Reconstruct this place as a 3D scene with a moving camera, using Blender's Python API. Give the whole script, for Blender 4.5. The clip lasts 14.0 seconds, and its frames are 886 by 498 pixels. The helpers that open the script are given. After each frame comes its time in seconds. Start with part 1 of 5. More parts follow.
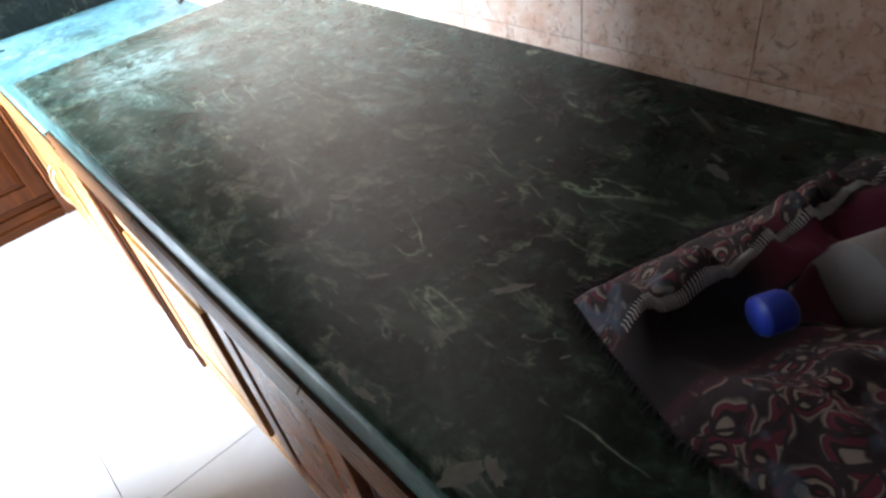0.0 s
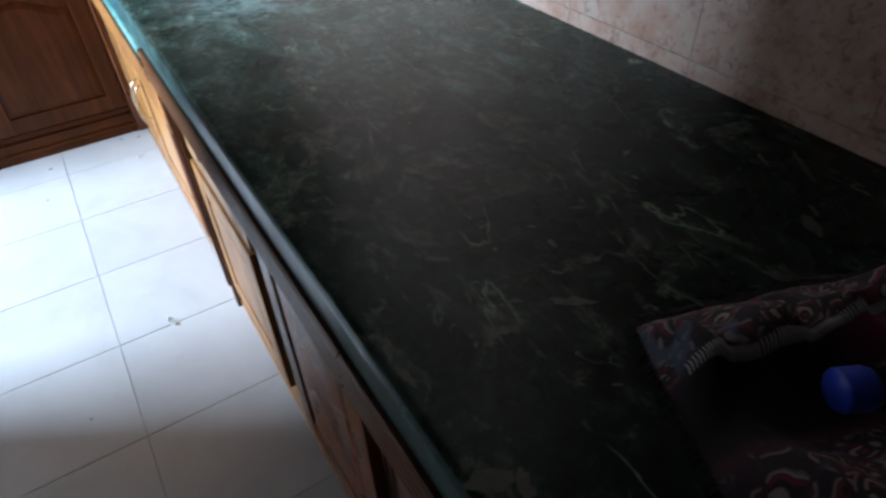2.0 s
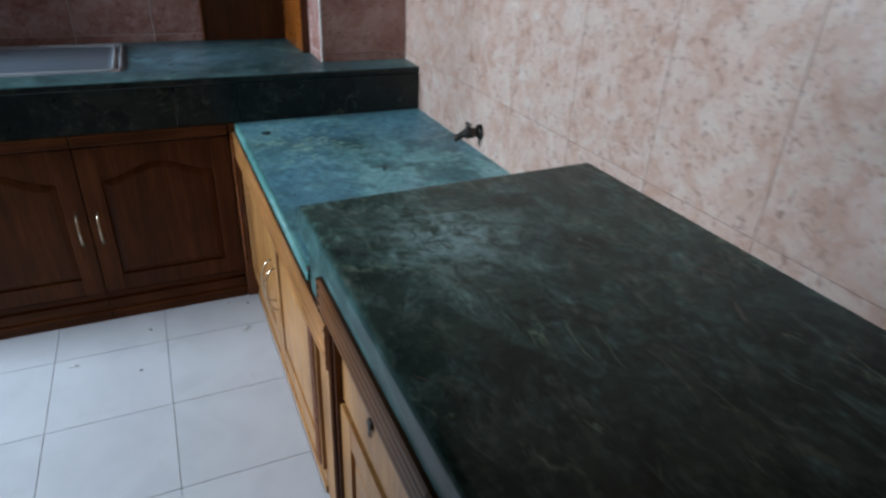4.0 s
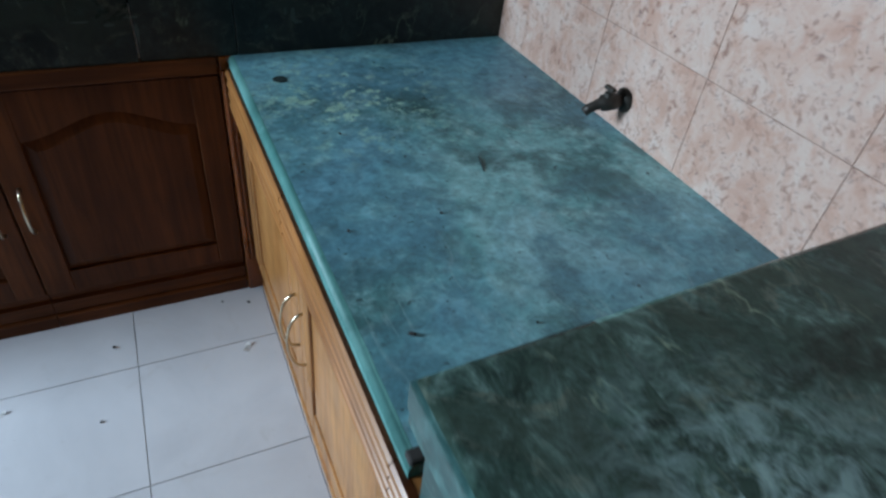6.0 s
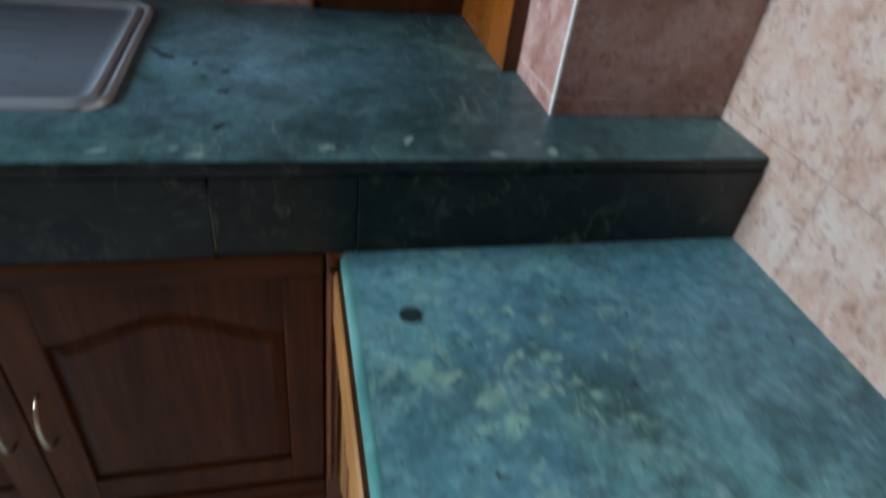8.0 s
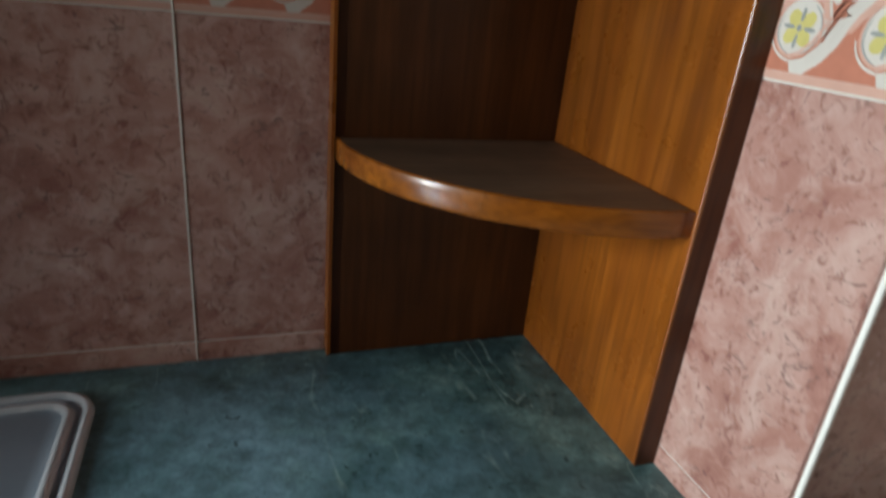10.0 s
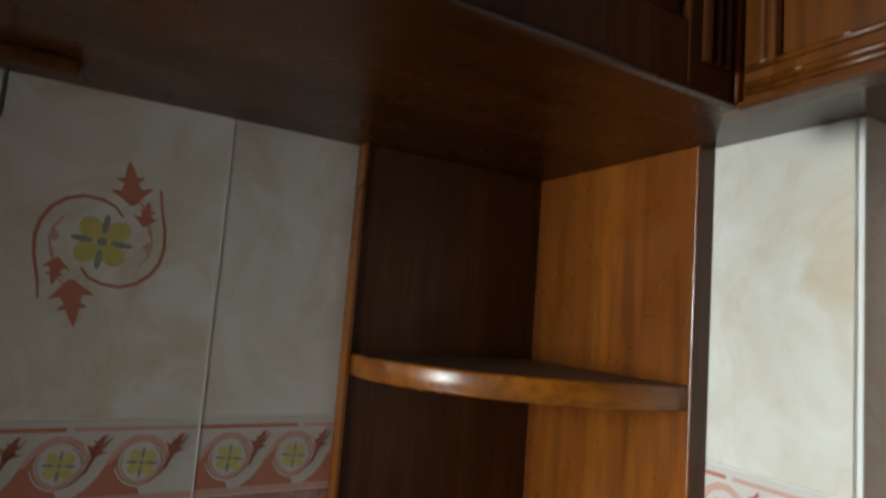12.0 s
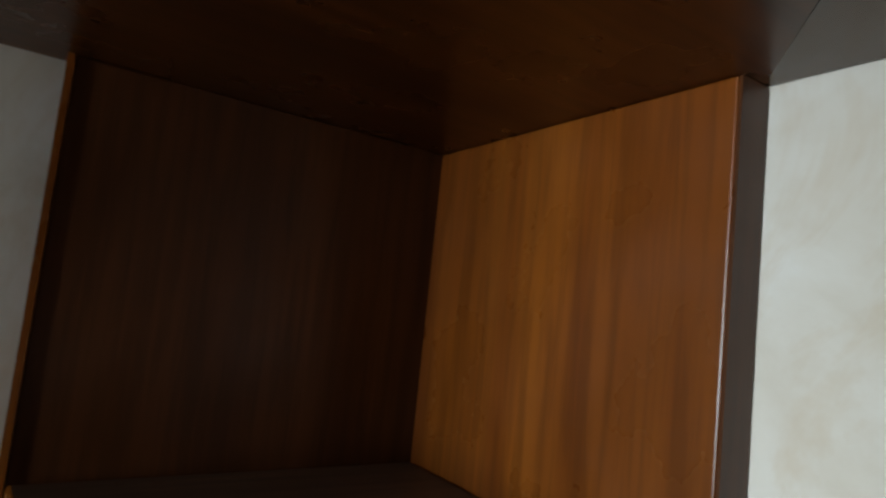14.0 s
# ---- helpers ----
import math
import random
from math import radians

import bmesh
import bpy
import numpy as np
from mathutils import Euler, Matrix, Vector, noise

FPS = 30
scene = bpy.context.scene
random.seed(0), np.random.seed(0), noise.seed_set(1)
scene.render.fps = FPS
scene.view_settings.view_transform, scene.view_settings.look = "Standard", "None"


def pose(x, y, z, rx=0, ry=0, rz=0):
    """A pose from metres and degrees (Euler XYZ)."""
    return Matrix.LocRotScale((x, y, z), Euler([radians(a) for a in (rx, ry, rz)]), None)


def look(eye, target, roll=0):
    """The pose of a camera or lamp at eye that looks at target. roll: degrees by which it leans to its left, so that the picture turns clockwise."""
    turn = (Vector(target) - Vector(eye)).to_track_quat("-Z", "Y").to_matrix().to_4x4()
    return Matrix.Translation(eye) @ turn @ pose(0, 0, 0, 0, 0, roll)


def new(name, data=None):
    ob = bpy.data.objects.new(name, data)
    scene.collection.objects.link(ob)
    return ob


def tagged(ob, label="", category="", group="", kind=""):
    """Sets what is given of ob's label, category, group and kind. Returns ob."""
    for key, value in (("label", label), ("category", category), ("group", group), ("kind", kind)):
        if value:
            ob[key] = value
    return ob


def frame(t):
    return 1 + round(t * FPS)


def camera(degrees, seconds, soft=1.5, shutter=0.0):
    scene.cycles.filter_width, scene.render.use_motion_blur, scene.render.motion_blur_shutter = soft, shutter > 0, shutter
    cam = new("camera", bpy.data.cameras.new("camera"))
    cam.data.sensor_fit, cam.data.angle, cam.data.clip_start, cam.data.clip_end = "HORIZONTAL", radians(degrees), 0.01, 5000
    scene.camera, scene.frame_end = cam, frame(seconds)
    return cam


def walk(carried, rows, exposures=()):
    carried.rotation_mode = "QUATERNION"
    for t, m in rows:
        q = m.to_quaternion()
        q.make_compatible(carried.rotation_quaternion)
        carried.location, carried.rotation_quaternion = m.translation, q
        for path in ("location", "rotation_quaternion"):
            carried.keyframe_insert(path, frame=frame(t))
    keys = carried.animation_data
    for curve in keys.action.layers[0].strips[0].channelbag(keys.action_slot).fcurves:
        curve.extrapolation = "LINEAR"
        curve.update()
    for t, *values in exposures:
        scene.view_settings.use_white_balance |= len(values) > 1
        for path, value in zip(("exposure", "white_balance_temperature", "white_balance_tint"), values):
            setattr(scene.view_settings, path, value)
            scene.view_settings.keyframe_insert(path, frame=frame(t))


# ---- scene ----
cam = camera(71.6, 14.0, soft=2.6, shutter=0.5)
PATH = [
    (0, (-0.721, -2.407, 1.161), (0.184, -1.166, -0.121), -10.9),
    (0.5, (-0.7, -2.415, 1.155), (0.187, -1.153, -0.119), -8.4),
    (1, (-0.69, -2.409, 1.159), (0.168, -1.131, -0.118), -8.3),
    (1.5, (-0.702, -2.395, 1.164), (0.16, -1.102, -0.095), -4.6),
    (2, (-0.731, -2.379, 1.158), (0.047, -1.084, -0.153), -2.3),
    (2.5, (-0.755, -2.349, 1.168), (-0.067, -1.002, -0.14), -1.7),
    (3, (-0.767, -2.233, 1.169), (-0.082, -0.713, 0.063), 0.5),
    (3.5, (-0.795, -2.069, 1.198), (0.003, -0.496, 0.256), 1.0),
    (4, (-0.803, -1.921, 1.199), (-0.042, -0.334, 0.248), 2.8),
    (4.2, (-0.787, -1.852, 1.191), (-0.066, -0.272, 0.198), 3.6),
    (6.3, (-0.743, -1.154, 1.124), (0.041, 0.155, -0.17), 8.1),
    (6.5, (-0.733, -1.119, 1.122), (0.118, 0.13, -0.188), 8.1),
    (7, (-0.687, -0.981, 1.101), (0.043, 0.289, -0.26), 5.4),
    (7.5, (-0.64, -0.822, 1.096), (-0.13, 0.575, -0.242), 6.9),
    (8, (-0.668, -0.65, 1.133), (-0.2, 0.874, -0.074), 8.2),
    (8.2, (-0.681, -0.583, 1.15), (-0.11, 0.979, 0.039), 8.1),
    (10.3, (-0.755, -0.123, 1.253), (-0.057, 1.633, 0.598), 5.0),
    (10.5, (-0.77, -0.122, 1.277), (0.016, 1.632, 0.723), 3.6),
    (11, (-0.821, -0.131, 1.344), (0.182, 1.583, 1.105), 3.3),
    (11.5, (-0.87, -0.147, 1.39), (0.149, 1.574, 1.403), 3.0),
    (12, (-0.913, -0.17, 1.418), (0.066, 1.562, 1.622), 4.4),
    (12.5, (-0.922, -0.192, 1.427), (0.071, 1.522, 1.708), 4.4),
    (13, (-0.906, -0.188, 1.418), (0.148, 1.492, 1.682), 5.6),
    (13.5, (-0.812, -0.080, 1.427), (0.282, 1.557, 1.772), 6.0),
    (13.7, (-0.668, 0.045, 1.483), (0.355, 1.75, 1.703), 6.9),
    (14, (-0.620, 0.110, 1.492), (0.475, 1.77, 1.685), 6.0),
]
EXPOSURE = [(0.0, 3.15, 6200, 10), (0.5, 2.55, 6150, 10), (1.0, 2.05, 6000, 10), (1.5, 1.7, 5900, 10), (2.0, 1.4, 5800, 10), (2.5, 0.95, 5850, 10), (3.0, 0.38, 5950, 10), (4.0, 0.1, 6000, 10), (6.5, 0.0, 5850, 8), (7.2, -0.05, 5950, 8), (8.2, 0.2, 6200, 8), (10.3, 0.15, 7300, 10), (12.5, 0.1, 7300, 10), (13.0, 0.1, 7300, 10), (13.5, -0.35, 7000, 10), (14.0, 0.0, 6900, 10)]
walk(cam, [(t, look(eye, target, roll)) for t, eye, target, roll in PATH], EXPOSURE)

# ---- world, sun, large lights ----
world = bpy.data.worlds.new("world")
scene.world = world
world.use_nodes = True
sky = world.node_tree.nodes.new("ShaderNodeTexSky")
sky.sky_type, sky.sun_disc = "NISHITA", False
sky.sun_elevation, sky.sun_rotation = radians(48), radians(110)
background = world.node_tree.nodes["Background"]
background.inputs["Strength"].default_value = 0.06
world.node_tree.links.new(sky.outputs[0], background.inputs["Color"])

sun_data = bpy.data.lights.new("sun", "SUN")
sun_data.energy, sun_data.angle, sun_data.color = 2.5, radians(0.5), (1.0, 0.95, 0.87)
sun = new("sun", sun_data)
sun.matrix_world = look((8, -3, 9), (0, 0, 0))

# daylight from the west, shaped by an added, unseen room with window, doorway, hatch
DOOR_Y0, DOOR_Y1, DOOR_H, WEST, FAR = -0.715, -0.02, 2.05, -2.0, -3.6
WIN_Y0, WIN_Y1, WIN_Z0, WIN_Z1 = -0.28, 0.32, 0.95, 2.15
sky_data = bpy.data.lights.new("window_daylight", "AREA")
sky_data.shape, sky_data.size, sky_data.size_y = "RECTANGLE", WIN_Y1 - WIN_Y0 - 0.04, WIN_Z1 - WIN_Z0 - 0.04
sky_data.energy, sky_data.color = 166.0, (0.76, 0.90, 1.0)
window_daylight = new("window_daylight", sky_data)
window_daylight.matrix_world = look((FAR - 0.03, (WIN_Y0 + WIN_Y1) / 2, (WIN_Z0 + WIN_Z1) / 2), (0, (WIN_Y0 + WIN_Y1) / 2, (WIN_Z0 + WIN_Z1) / 2))


# ---- materials ----
class Nodes:
    """A small node builder for one material."""

    def __init__(self, name, rough=0.5, metal=0.0):
        self.mat = bpy.data.materials.new(name)
        self.mat.use_nodes = True
        self.tree = self.mat.node_tree
        self.bsdf = self.tree.nodes["Principled BSDF"]
        self.bsdf.inputs["Roughness"].default_value = rough
        self.bsdf.inputs["Metallic"].default_value = metal
        geo = self.tree.nodes.new("ShaderNodeNewGeometry")
        self.info = self.tree.nodes.new("ShaderNodeObjectInfo")
        self.place = geo.outputs["Position"]

    def link(self, a, b):
        self.tree.links.new(a, b)

    def shifted(self, amount):
        """World place, moved by a random step for each object."""
        mul = self.tree.nodes.new("ShaderNodeMath")
        mul.operation = "MULTIPLY"
        mul.inputs[1].default_value = amount
        self.link(self.info.outputs["Random"], mul.inputs[0])
        add = self.tree.nodes.new("ShaderNodeVectorMath")
        add.operation = "ADD"
        self.link(self.place, add.inputs[0])
        self.link(mul.outputs[0], add.inputs[1])
        return add.outputs[0]

    def mapped(self, vector, scale, rot=(0, 0, 0)):
        m = self.tree.nodes.new("ShaderNodeMapping")
        m.inputs["Scale"].default_value = scale
        m.inputs["Rotation"].default_value = [radians(a) for a in rot]
        self.link(vector, m.inputs["Vector"])
        return m.outputs[0]

    def noise(self, vector, scale, detail=4.0, rough=0.55, distort=0.0):
        n = self.tree.nodes.new("ShaderNodeTexNoise")
        n.inputs["Scale"].default_value, n.inputs["Detail"].default_value = scale, detail
        n.inputs["Roughness"].default_value, n.inputs["Distortion"].default_value = rough, distort
        self.link(vector, n.inputs["Vector"])
        return n.outputs["Fac"]

    def voronoi(self, vector, scale, feature="F1", out="Distance"):
        n = self.tree.nodes.new("ShaderNodeTexVoronoi")
        n.feature = feature
        n.inputs["Scale"].default_value = scale
        self.link(vector, n.inputs["Vector"])
        return n.outputs[out]

    def ramp(self, value, stops):
        r = self.tree.nodes.new("ShaderNodeValToRGB")
        while len(r.color_ramp.elements) < len(stops):
            r.color_ramp.elements.new(0.5)
        for e, (p, c) in zip(r.color_ramp.elements, stops):
            e.position = p
            e.color = (c, c, c, 1) if isinstance(c, (int, float)) else (*c, 1)
        self.link(value, r.inputs["Fac"])
        return r.outputs["Color"]

    def math(self, op, a, b):
        m = self.tree.nodes.new("ShaderNodeMath")
        m.operation = op
        for i, v in enumerate((a, b)):
            if isinstance(v, (int, float)):
                m.inputs[i].default_value = v
            else:
                self.link(v, m.inputs[i])
        return m.outputs[0]

    def mix(self, fac, a, b, how="MIX"):
        m = self.tree.nodes.new("ShaderNodeMixRGB")
        m.blend_type = how
        for i, v in zip(("Fac", "Color1", "Color2"), (fac, a, b)):
            if isinstance(v, (int, float)):
                m.inputs[i].default_value = v
            elif isinstance(v, tuple):
                m.inputs[i].default_value = (*v, 1)
            else:
                self.link(v, m.inputs[i])
        return m.outputs[0]

    def colour(self, value):
        if isinstance(value, tuple):
            self.bsdf.inputs["Base Color"].default_value = (*value, 1)
        else:
            self.link(value, self.bsdf.inputs["Base Color"])
        return self

    def gloss(self, value, stops):
        self.link(self.ramp(value, stops), self.bsdf.inputs["Roughness"])
        return self

    def bump(self, value, strength=0.2, distance=0.002):
        b = self.tree.nodes.new("ShaderNodeBump")
        b.inputs["Strength"].default_value, b.inputs["Distance"].default_value = strength, distance
        self.link(value, b.inputs["Height"])
        self.link(b.outputs[0], self.bsdf.inputs["Normal"])
        return self


def plain(name, rgb, rough=0.5, metal=0.0, vary=0.15, scale=30.0):
    n = Nodes(name, rough, metal)
    f = n.noise(n.place, scale)
    n.colour(n.mix(f, tuple(c * (1 - vary) for c in rgb), tuple(min(1, c * (1 + vary)) for c in rgb)))
    return n.mat


def marble(name, dark, mid, light, vein, amount, rough, contrast=1.0):
    """Green serpentine marble: broad clouds, mottling, broken pale veins and scuffs."""
    n = Nodes(name, rough[0])
    n.place = n.shifted(2.0)
    broad = n.noise(n.mapped(n.place, (1.0, 0.8, 1.0), (0, 0, 35)), 4.0, 8.0, 0.62, 0.25)
    base = n.ramp(broad, [(0.42, dark), (0.53, mid), (0.68, light)])
    mottle = n.noise(n.place, 19.0, 9.0, 0.70, 0.25)
    base = n.mix(n.ramp(mottle, [(0.48, 0.0), (0.62, 0.85 * contrast)]), base, light)
    base = n.mix(n.ramp(n.noise(n.place, 8.0, 8.0, 0.66, 0.3), [(0.47, 0.0), (0.60, 0.85)]), base, dark)
    # a few long broken veins
    total = None
    for turn, scale, width, cut in ((10, 3.0, 0.006, 0.52), (-24, 4.0, 0.005, 0.54), (34, 4.6, 0.005, 0.55)):
        flow = n.noise(n.mapped(n.place, (2.4, 0.5, 1.0), (0, 0, turn)), scale, 3.5, 0.55, 0.15)
        line = n.ramp(flow, [(0.5 - width, 0.0), (0.5, 1.0), (0.5 + width * 1.6, 0.0)])
        mask = n.ramp(n.noise(n.mapped(n.place, (1, 1, 1), (0, 0, turn + 50)), 6.0 + turn * 0.03, 5.0, 0.6), [(cut, 0.0), (cut + 0.08, 1.0)])
        one = n.math("MULTIPLY", line, mask)
        total = one if total is None else n.math("MAXIMUM", total, one)
    fleck = n.ramp(n.noise(n.mapped(n.place, (1.6, 0.9, 1.0), (0, 0, 25)), 15.0, 6.0, 0.66, 0.3), [(0.645, 0.0), (0.69, 0.9)])
    smear = n.ramp(n.noise(n.mapped(n.place, (1.0, 1.0, 1.0), (0, 0, 70)), 7.5, 7.0, 0.70, 0.6), [(0.58, 0.0), (0.70, 0.45)])
    total = n.math("MAXIMUM", n.math("MAXIMUM", total, fleck), smear)
    base = n.mix(n.math("MULTIPLY", total, amount), base, vein)
    return n, base, mottle


def worktop_marble(name, dark, mid, light, vein, amount, rough, contrast=1.0):
    n, base, mottle = marble(name, dark, mid, light, vein, amount, rough, contrast)
    n.colour(base)
    n.gloss(n.noise(n.place, 5.0, 7.0, 0.68, 0.5), [(0.36, rough[0]), (0.66, rough[1])])
    n.bump(mottle, 0.10, 0.0008)
    return n.mat


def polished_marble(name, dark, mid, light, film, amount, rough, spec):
    """Near-black green marble: soft clouds, wispy pale streaks, a worn film round one place with sheen painted in."""
    n = Nodes(name, rough[0])
    n.bsdf.inputs["Specular IOR Level"].default_value = spec
    geo = n.place
    n.place = n.shifted(2.0)
    broad = n.noise(n.mapped(n.place, (1.2, 0.6, 1.0), (0, 0, 12)), 5.0, 8.0, 0.60, 0.8)
    base = n.ramp(broad, [(0.46, dark), (0.62, mid), (0.85, light)])
    mottle = n.noise(n.place, 24.0, 9.0, 0.66, 0.8)
    base = n.mix(n.ramp(mottle, [(0.52, 0.0), (0.72, 0.45)]), base, light)
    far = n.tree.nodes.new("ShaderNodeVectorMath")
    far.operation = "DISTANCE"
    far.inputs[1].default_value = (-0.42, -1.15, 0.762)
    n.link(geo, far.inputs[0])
    # lighter towards this place: a worn patch, plus sheen put into the colour
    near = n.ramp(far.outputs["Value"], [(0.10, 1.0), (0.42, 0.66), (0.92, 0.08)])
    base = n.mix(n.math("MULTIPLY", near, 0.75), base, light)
    # fine mottling and cloudy swirls, thickest in the worn, sheen-painted middle
    warp = n.noise(n.place, 3.0, 4.0, 0.6, 1.2)
    swirl = n.noise(n.mapped(n.place, (1.3, 0.75, 1), (0, 0, -35)), 15.0, 10.0, 0.74, 1.1)
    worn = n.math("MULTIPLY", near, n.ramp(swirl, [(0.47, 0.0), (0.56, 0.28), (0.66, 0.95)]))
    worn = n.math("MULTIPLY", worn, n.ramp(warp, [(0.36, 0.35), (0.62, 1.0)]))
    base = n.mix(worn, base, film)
    fine = n.ramp(n.noise(n.place, 70.0, 8.0, 0.75, 0.4), [(0.38, 0.55), (0.52, 1.0), (0.66, 1.55)])
    base = n.mix(0.8, base, fine, "MULTIPLY")
    hole = n.ramp(n.noise(n.place, 9.0, 9.0, 0.68, 0.8), [(0.50, 0.0), (0.62, 0.55)])
    base = n.mix(hole, base, dark)
    # smoky olive clouds with wispy rims over the whole slab
    smoke = n.noise(n.mapped(n.place, (1.0, 0.8, 1.0), (0, 0, 28)), 6.5, 7.0, 0.58, 1.6)
    base = n.mix(n.ramp(smoke, [(0.50, 0.0), (0.60, 0.40), (0.74, 0.85)]), base, (film[0] * 0.20, film[1] * 0.185, film[2] * 0.155))
    rim = n.math("MULTIPLY", n.ramp(smoke, [(0.535, 0.0), (0.556, 0.75), (0.60, 0.0)]), n.ramp(swirl, [(0.46, 0.0), (0.60, 1.0)]))
    base = n.mix(rim, base, (film[0] * 0.62, film[1] * 0.44, film[2] * 0.37))
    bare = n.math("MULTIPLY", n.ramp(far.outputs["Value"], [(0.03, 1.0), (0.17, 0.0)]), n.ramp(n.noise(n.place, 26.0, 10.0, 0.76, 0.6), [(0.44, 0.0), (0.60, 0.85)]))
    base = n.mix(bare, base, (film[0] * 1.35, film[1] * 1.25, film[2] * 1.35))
    total = None
    for turn, scale, width, cut in ((14, 3.2, 0.006, 0.56), (-22, 4.2, 0.005, 0.58), (50, 4.8, 0.005, 0.59)):
        flow = n.noise(n.mapped(n.place, (1.6, 0.7, 1.0), (0, 0, turn)), scale, 6.0, 0.52, 0.4)
        line = n.ramp(flow, [(0.5 - width, 0.0), (0.5, 1.0), (0.5 + width * 1.5, 0.0)])
        mask = n.ramp(n.noise(n.mapped(n.place, (1, 1, 1), (0, 0, turn + 50)), 6.0 + turn * 0.03, 6.0, 0.62), [(cut - 0.02, 0.0), (cut + 0.10, 1.0)])
        one = n.math("MULTIPLY", line, mask)
        total = one if total is None else n.math("MAXIMUM", total, one)
    fleck = n.ramp(n.noise(n.mapped(n.place, (1.5, 0.9, 1.0), (0, 0, 25)), 15.0, 6.0, 0.66, 0.6), [(0.67, 0.0), (0.73, 0.8)])
    total = n.math("MAXIMUM", total, fleck)
    base = n.mix(n.math("MULTIPLY", total, amount), base, (film[0] * 1.6, film[1] * 1.3, film[2] * 1.0))
    n.colour(base)
    n.gloss(n.noise(n.place, 5.0, 7.0, 0.68, 0.5), [(0.36, rough[0]), (0.66, rough[1])])
    n.bump(mottle, 0.06, 0.0006)
    return n.mat


def stained_marble(name, dark, mid, light, vein, amount, rough, spot, deposit, share, tint, reach=0.24):
    """The dusty marble, with a pale lime deposit round one place and small pits."""
    n, base, mottle = marble(name, dark, mid, light, vein, amount, rough, 0.8)
    blue = n.ramp(n.noise(n.place, 3.1, 5.0, 0.6, 0.8), [(0.38, 0.03), (0.62, 0.75)])
    base = n.mix(blue, base, tint)
    geo = n.tree.nodes.new("ShaderNodeNewGeometry")
    far = n.tree.nodes.new("ShaderNodeVectorMath")
    far.operation = "DISTANCE"
    far.inputs[1].default_value = spot
    n.link(geo.outputs["Position"], far.inputs[0])
    near = n.ramp(far.outputs["Value"], [(reach * 0.2, 1.0), (reach, 0.0)])
    wide = 1.0 if reach > 0.3 else 0.0
    patch = n.ramp(n.noise(n.place, 30.0 - 21.0 * wide, 9.0, 0.74, 0.15), [(0.53 - 0.16 * wide, 0.0), (0.60, 1.0)])
    base = n.mix(n.math("MULTIPLY", n.math("MULTIPLY", near, patch), share), base, deposit)
    pit = n.ramp(n.noise(n.place, 75.0, 3.0, 0.6, 0.5), [(0.66, 0.0), (0.71, 0.85)])
    base = n.mix(pit, base, (0.02, 0.05, 0.055))
    grain = n.ramp(n.noise(n.place, 58.0, 7.0, 0.72, 0.4), [(0.36, 0.66), (0.52, 0.98), (0.68, 1.28)])
    n.colour(n.mix(1.0, base, grain, "MULTIPLY"))
    n.gloss(n.noise(n.place, 5.0, 7.0, 0.68, 0.5), [(0.36, rough[0]), (0.66, rough[1])])
    n.bump(mottle, 0.30, 0.0012)
    return n.mat


def wood(name, dark, light, rough=(0.22, 0.38), along="z", spec=0.5):
    """Varnished teak veneer with long grain."""
    n = Nodes(name, rough[0])
    n.bsdf.inputs["Specular IOR Level"].default_value = spec
    stretch = {"z": (1.0, 1.0, 0.06), "x": (0.06, 1.0, 1.0), "y": (1.0, 0.06, 1.0)}[along]
    at = n.mapped(n.shifted(3.0), stretch)
    broad = n.noise(at, 16.0, 3.0, 0.5, 0.6)
    grain = n.noise(at, 95.0, 4.0, 0.6, 0.3)
    base = n.mix(n.ramp(broad, [(0.32, 0.0), (0.68, 1.0)]), dark, light)
    base = n.mix(n.ramp(grain, [(0.42, 0.0), (0.62, 0.45)]), base, tuple(c * 0.45 for c in dark))
    blotch = n.ramp(n.noise(n.place, 5.0, 3.0), [(0.35, 0.75), (0.70, 1.1)])
    n.colour(n.mix(1.0, base, blotch, "MULTIPLY"))
    n.gloss(n.noise(n.place, 12.0, 4.0), [(0.3, rough[0]), (0.7, rough[1])])
    n.bump(grain, 0.06, 0.0006)
    return n.mat


def granite_tile(name, stops, speck_rgb, grey_rgb):
    """Glazed wall tile, printed with pale and brown granite blotches."""
    n = Nodes(name, 0.22)
    at = n.shifted(7.0)
    cloud = n.noise(at, 13.0, 7.0, 0.64, 0.9)
    base = n.ramp(cloud, list(zip((0.30, 0.45, 0.56, 0.70), stops)))
    patch = n.ramp(n.noise(at, 30.0, 5.0, 0.62, 1.1), [(0.50, 0.0), (0.66, 0.55)])
    base = n.mix(patch, base, stops[3])
    speck = n.ramp(n.noise(n.mapped(at, (1, 1, 0.8)), 72.0, 5.0, 0.64, 1.0), [(0.55, 0.0), (0.66, 0.70)])
    base = n.mix(speck, base, speck_rgb)
    grey = n.ramp(n.noise(n.mapped(at, (1, 1, 1.5)), 42.0, 5.0, 0.62, 1.8), [(0.60, 0.0), (0.67, 0.65)])
    base = n.mix(grey, base, grey_rgb)
    n.colour(base)
    n.gloss(n.noise(n.place, 9.0, 5.0), [(0.35, 0.18), (0.7, 0.36)])
    n.bump(cloud, 0.05, 0.0006)
    return n.mat


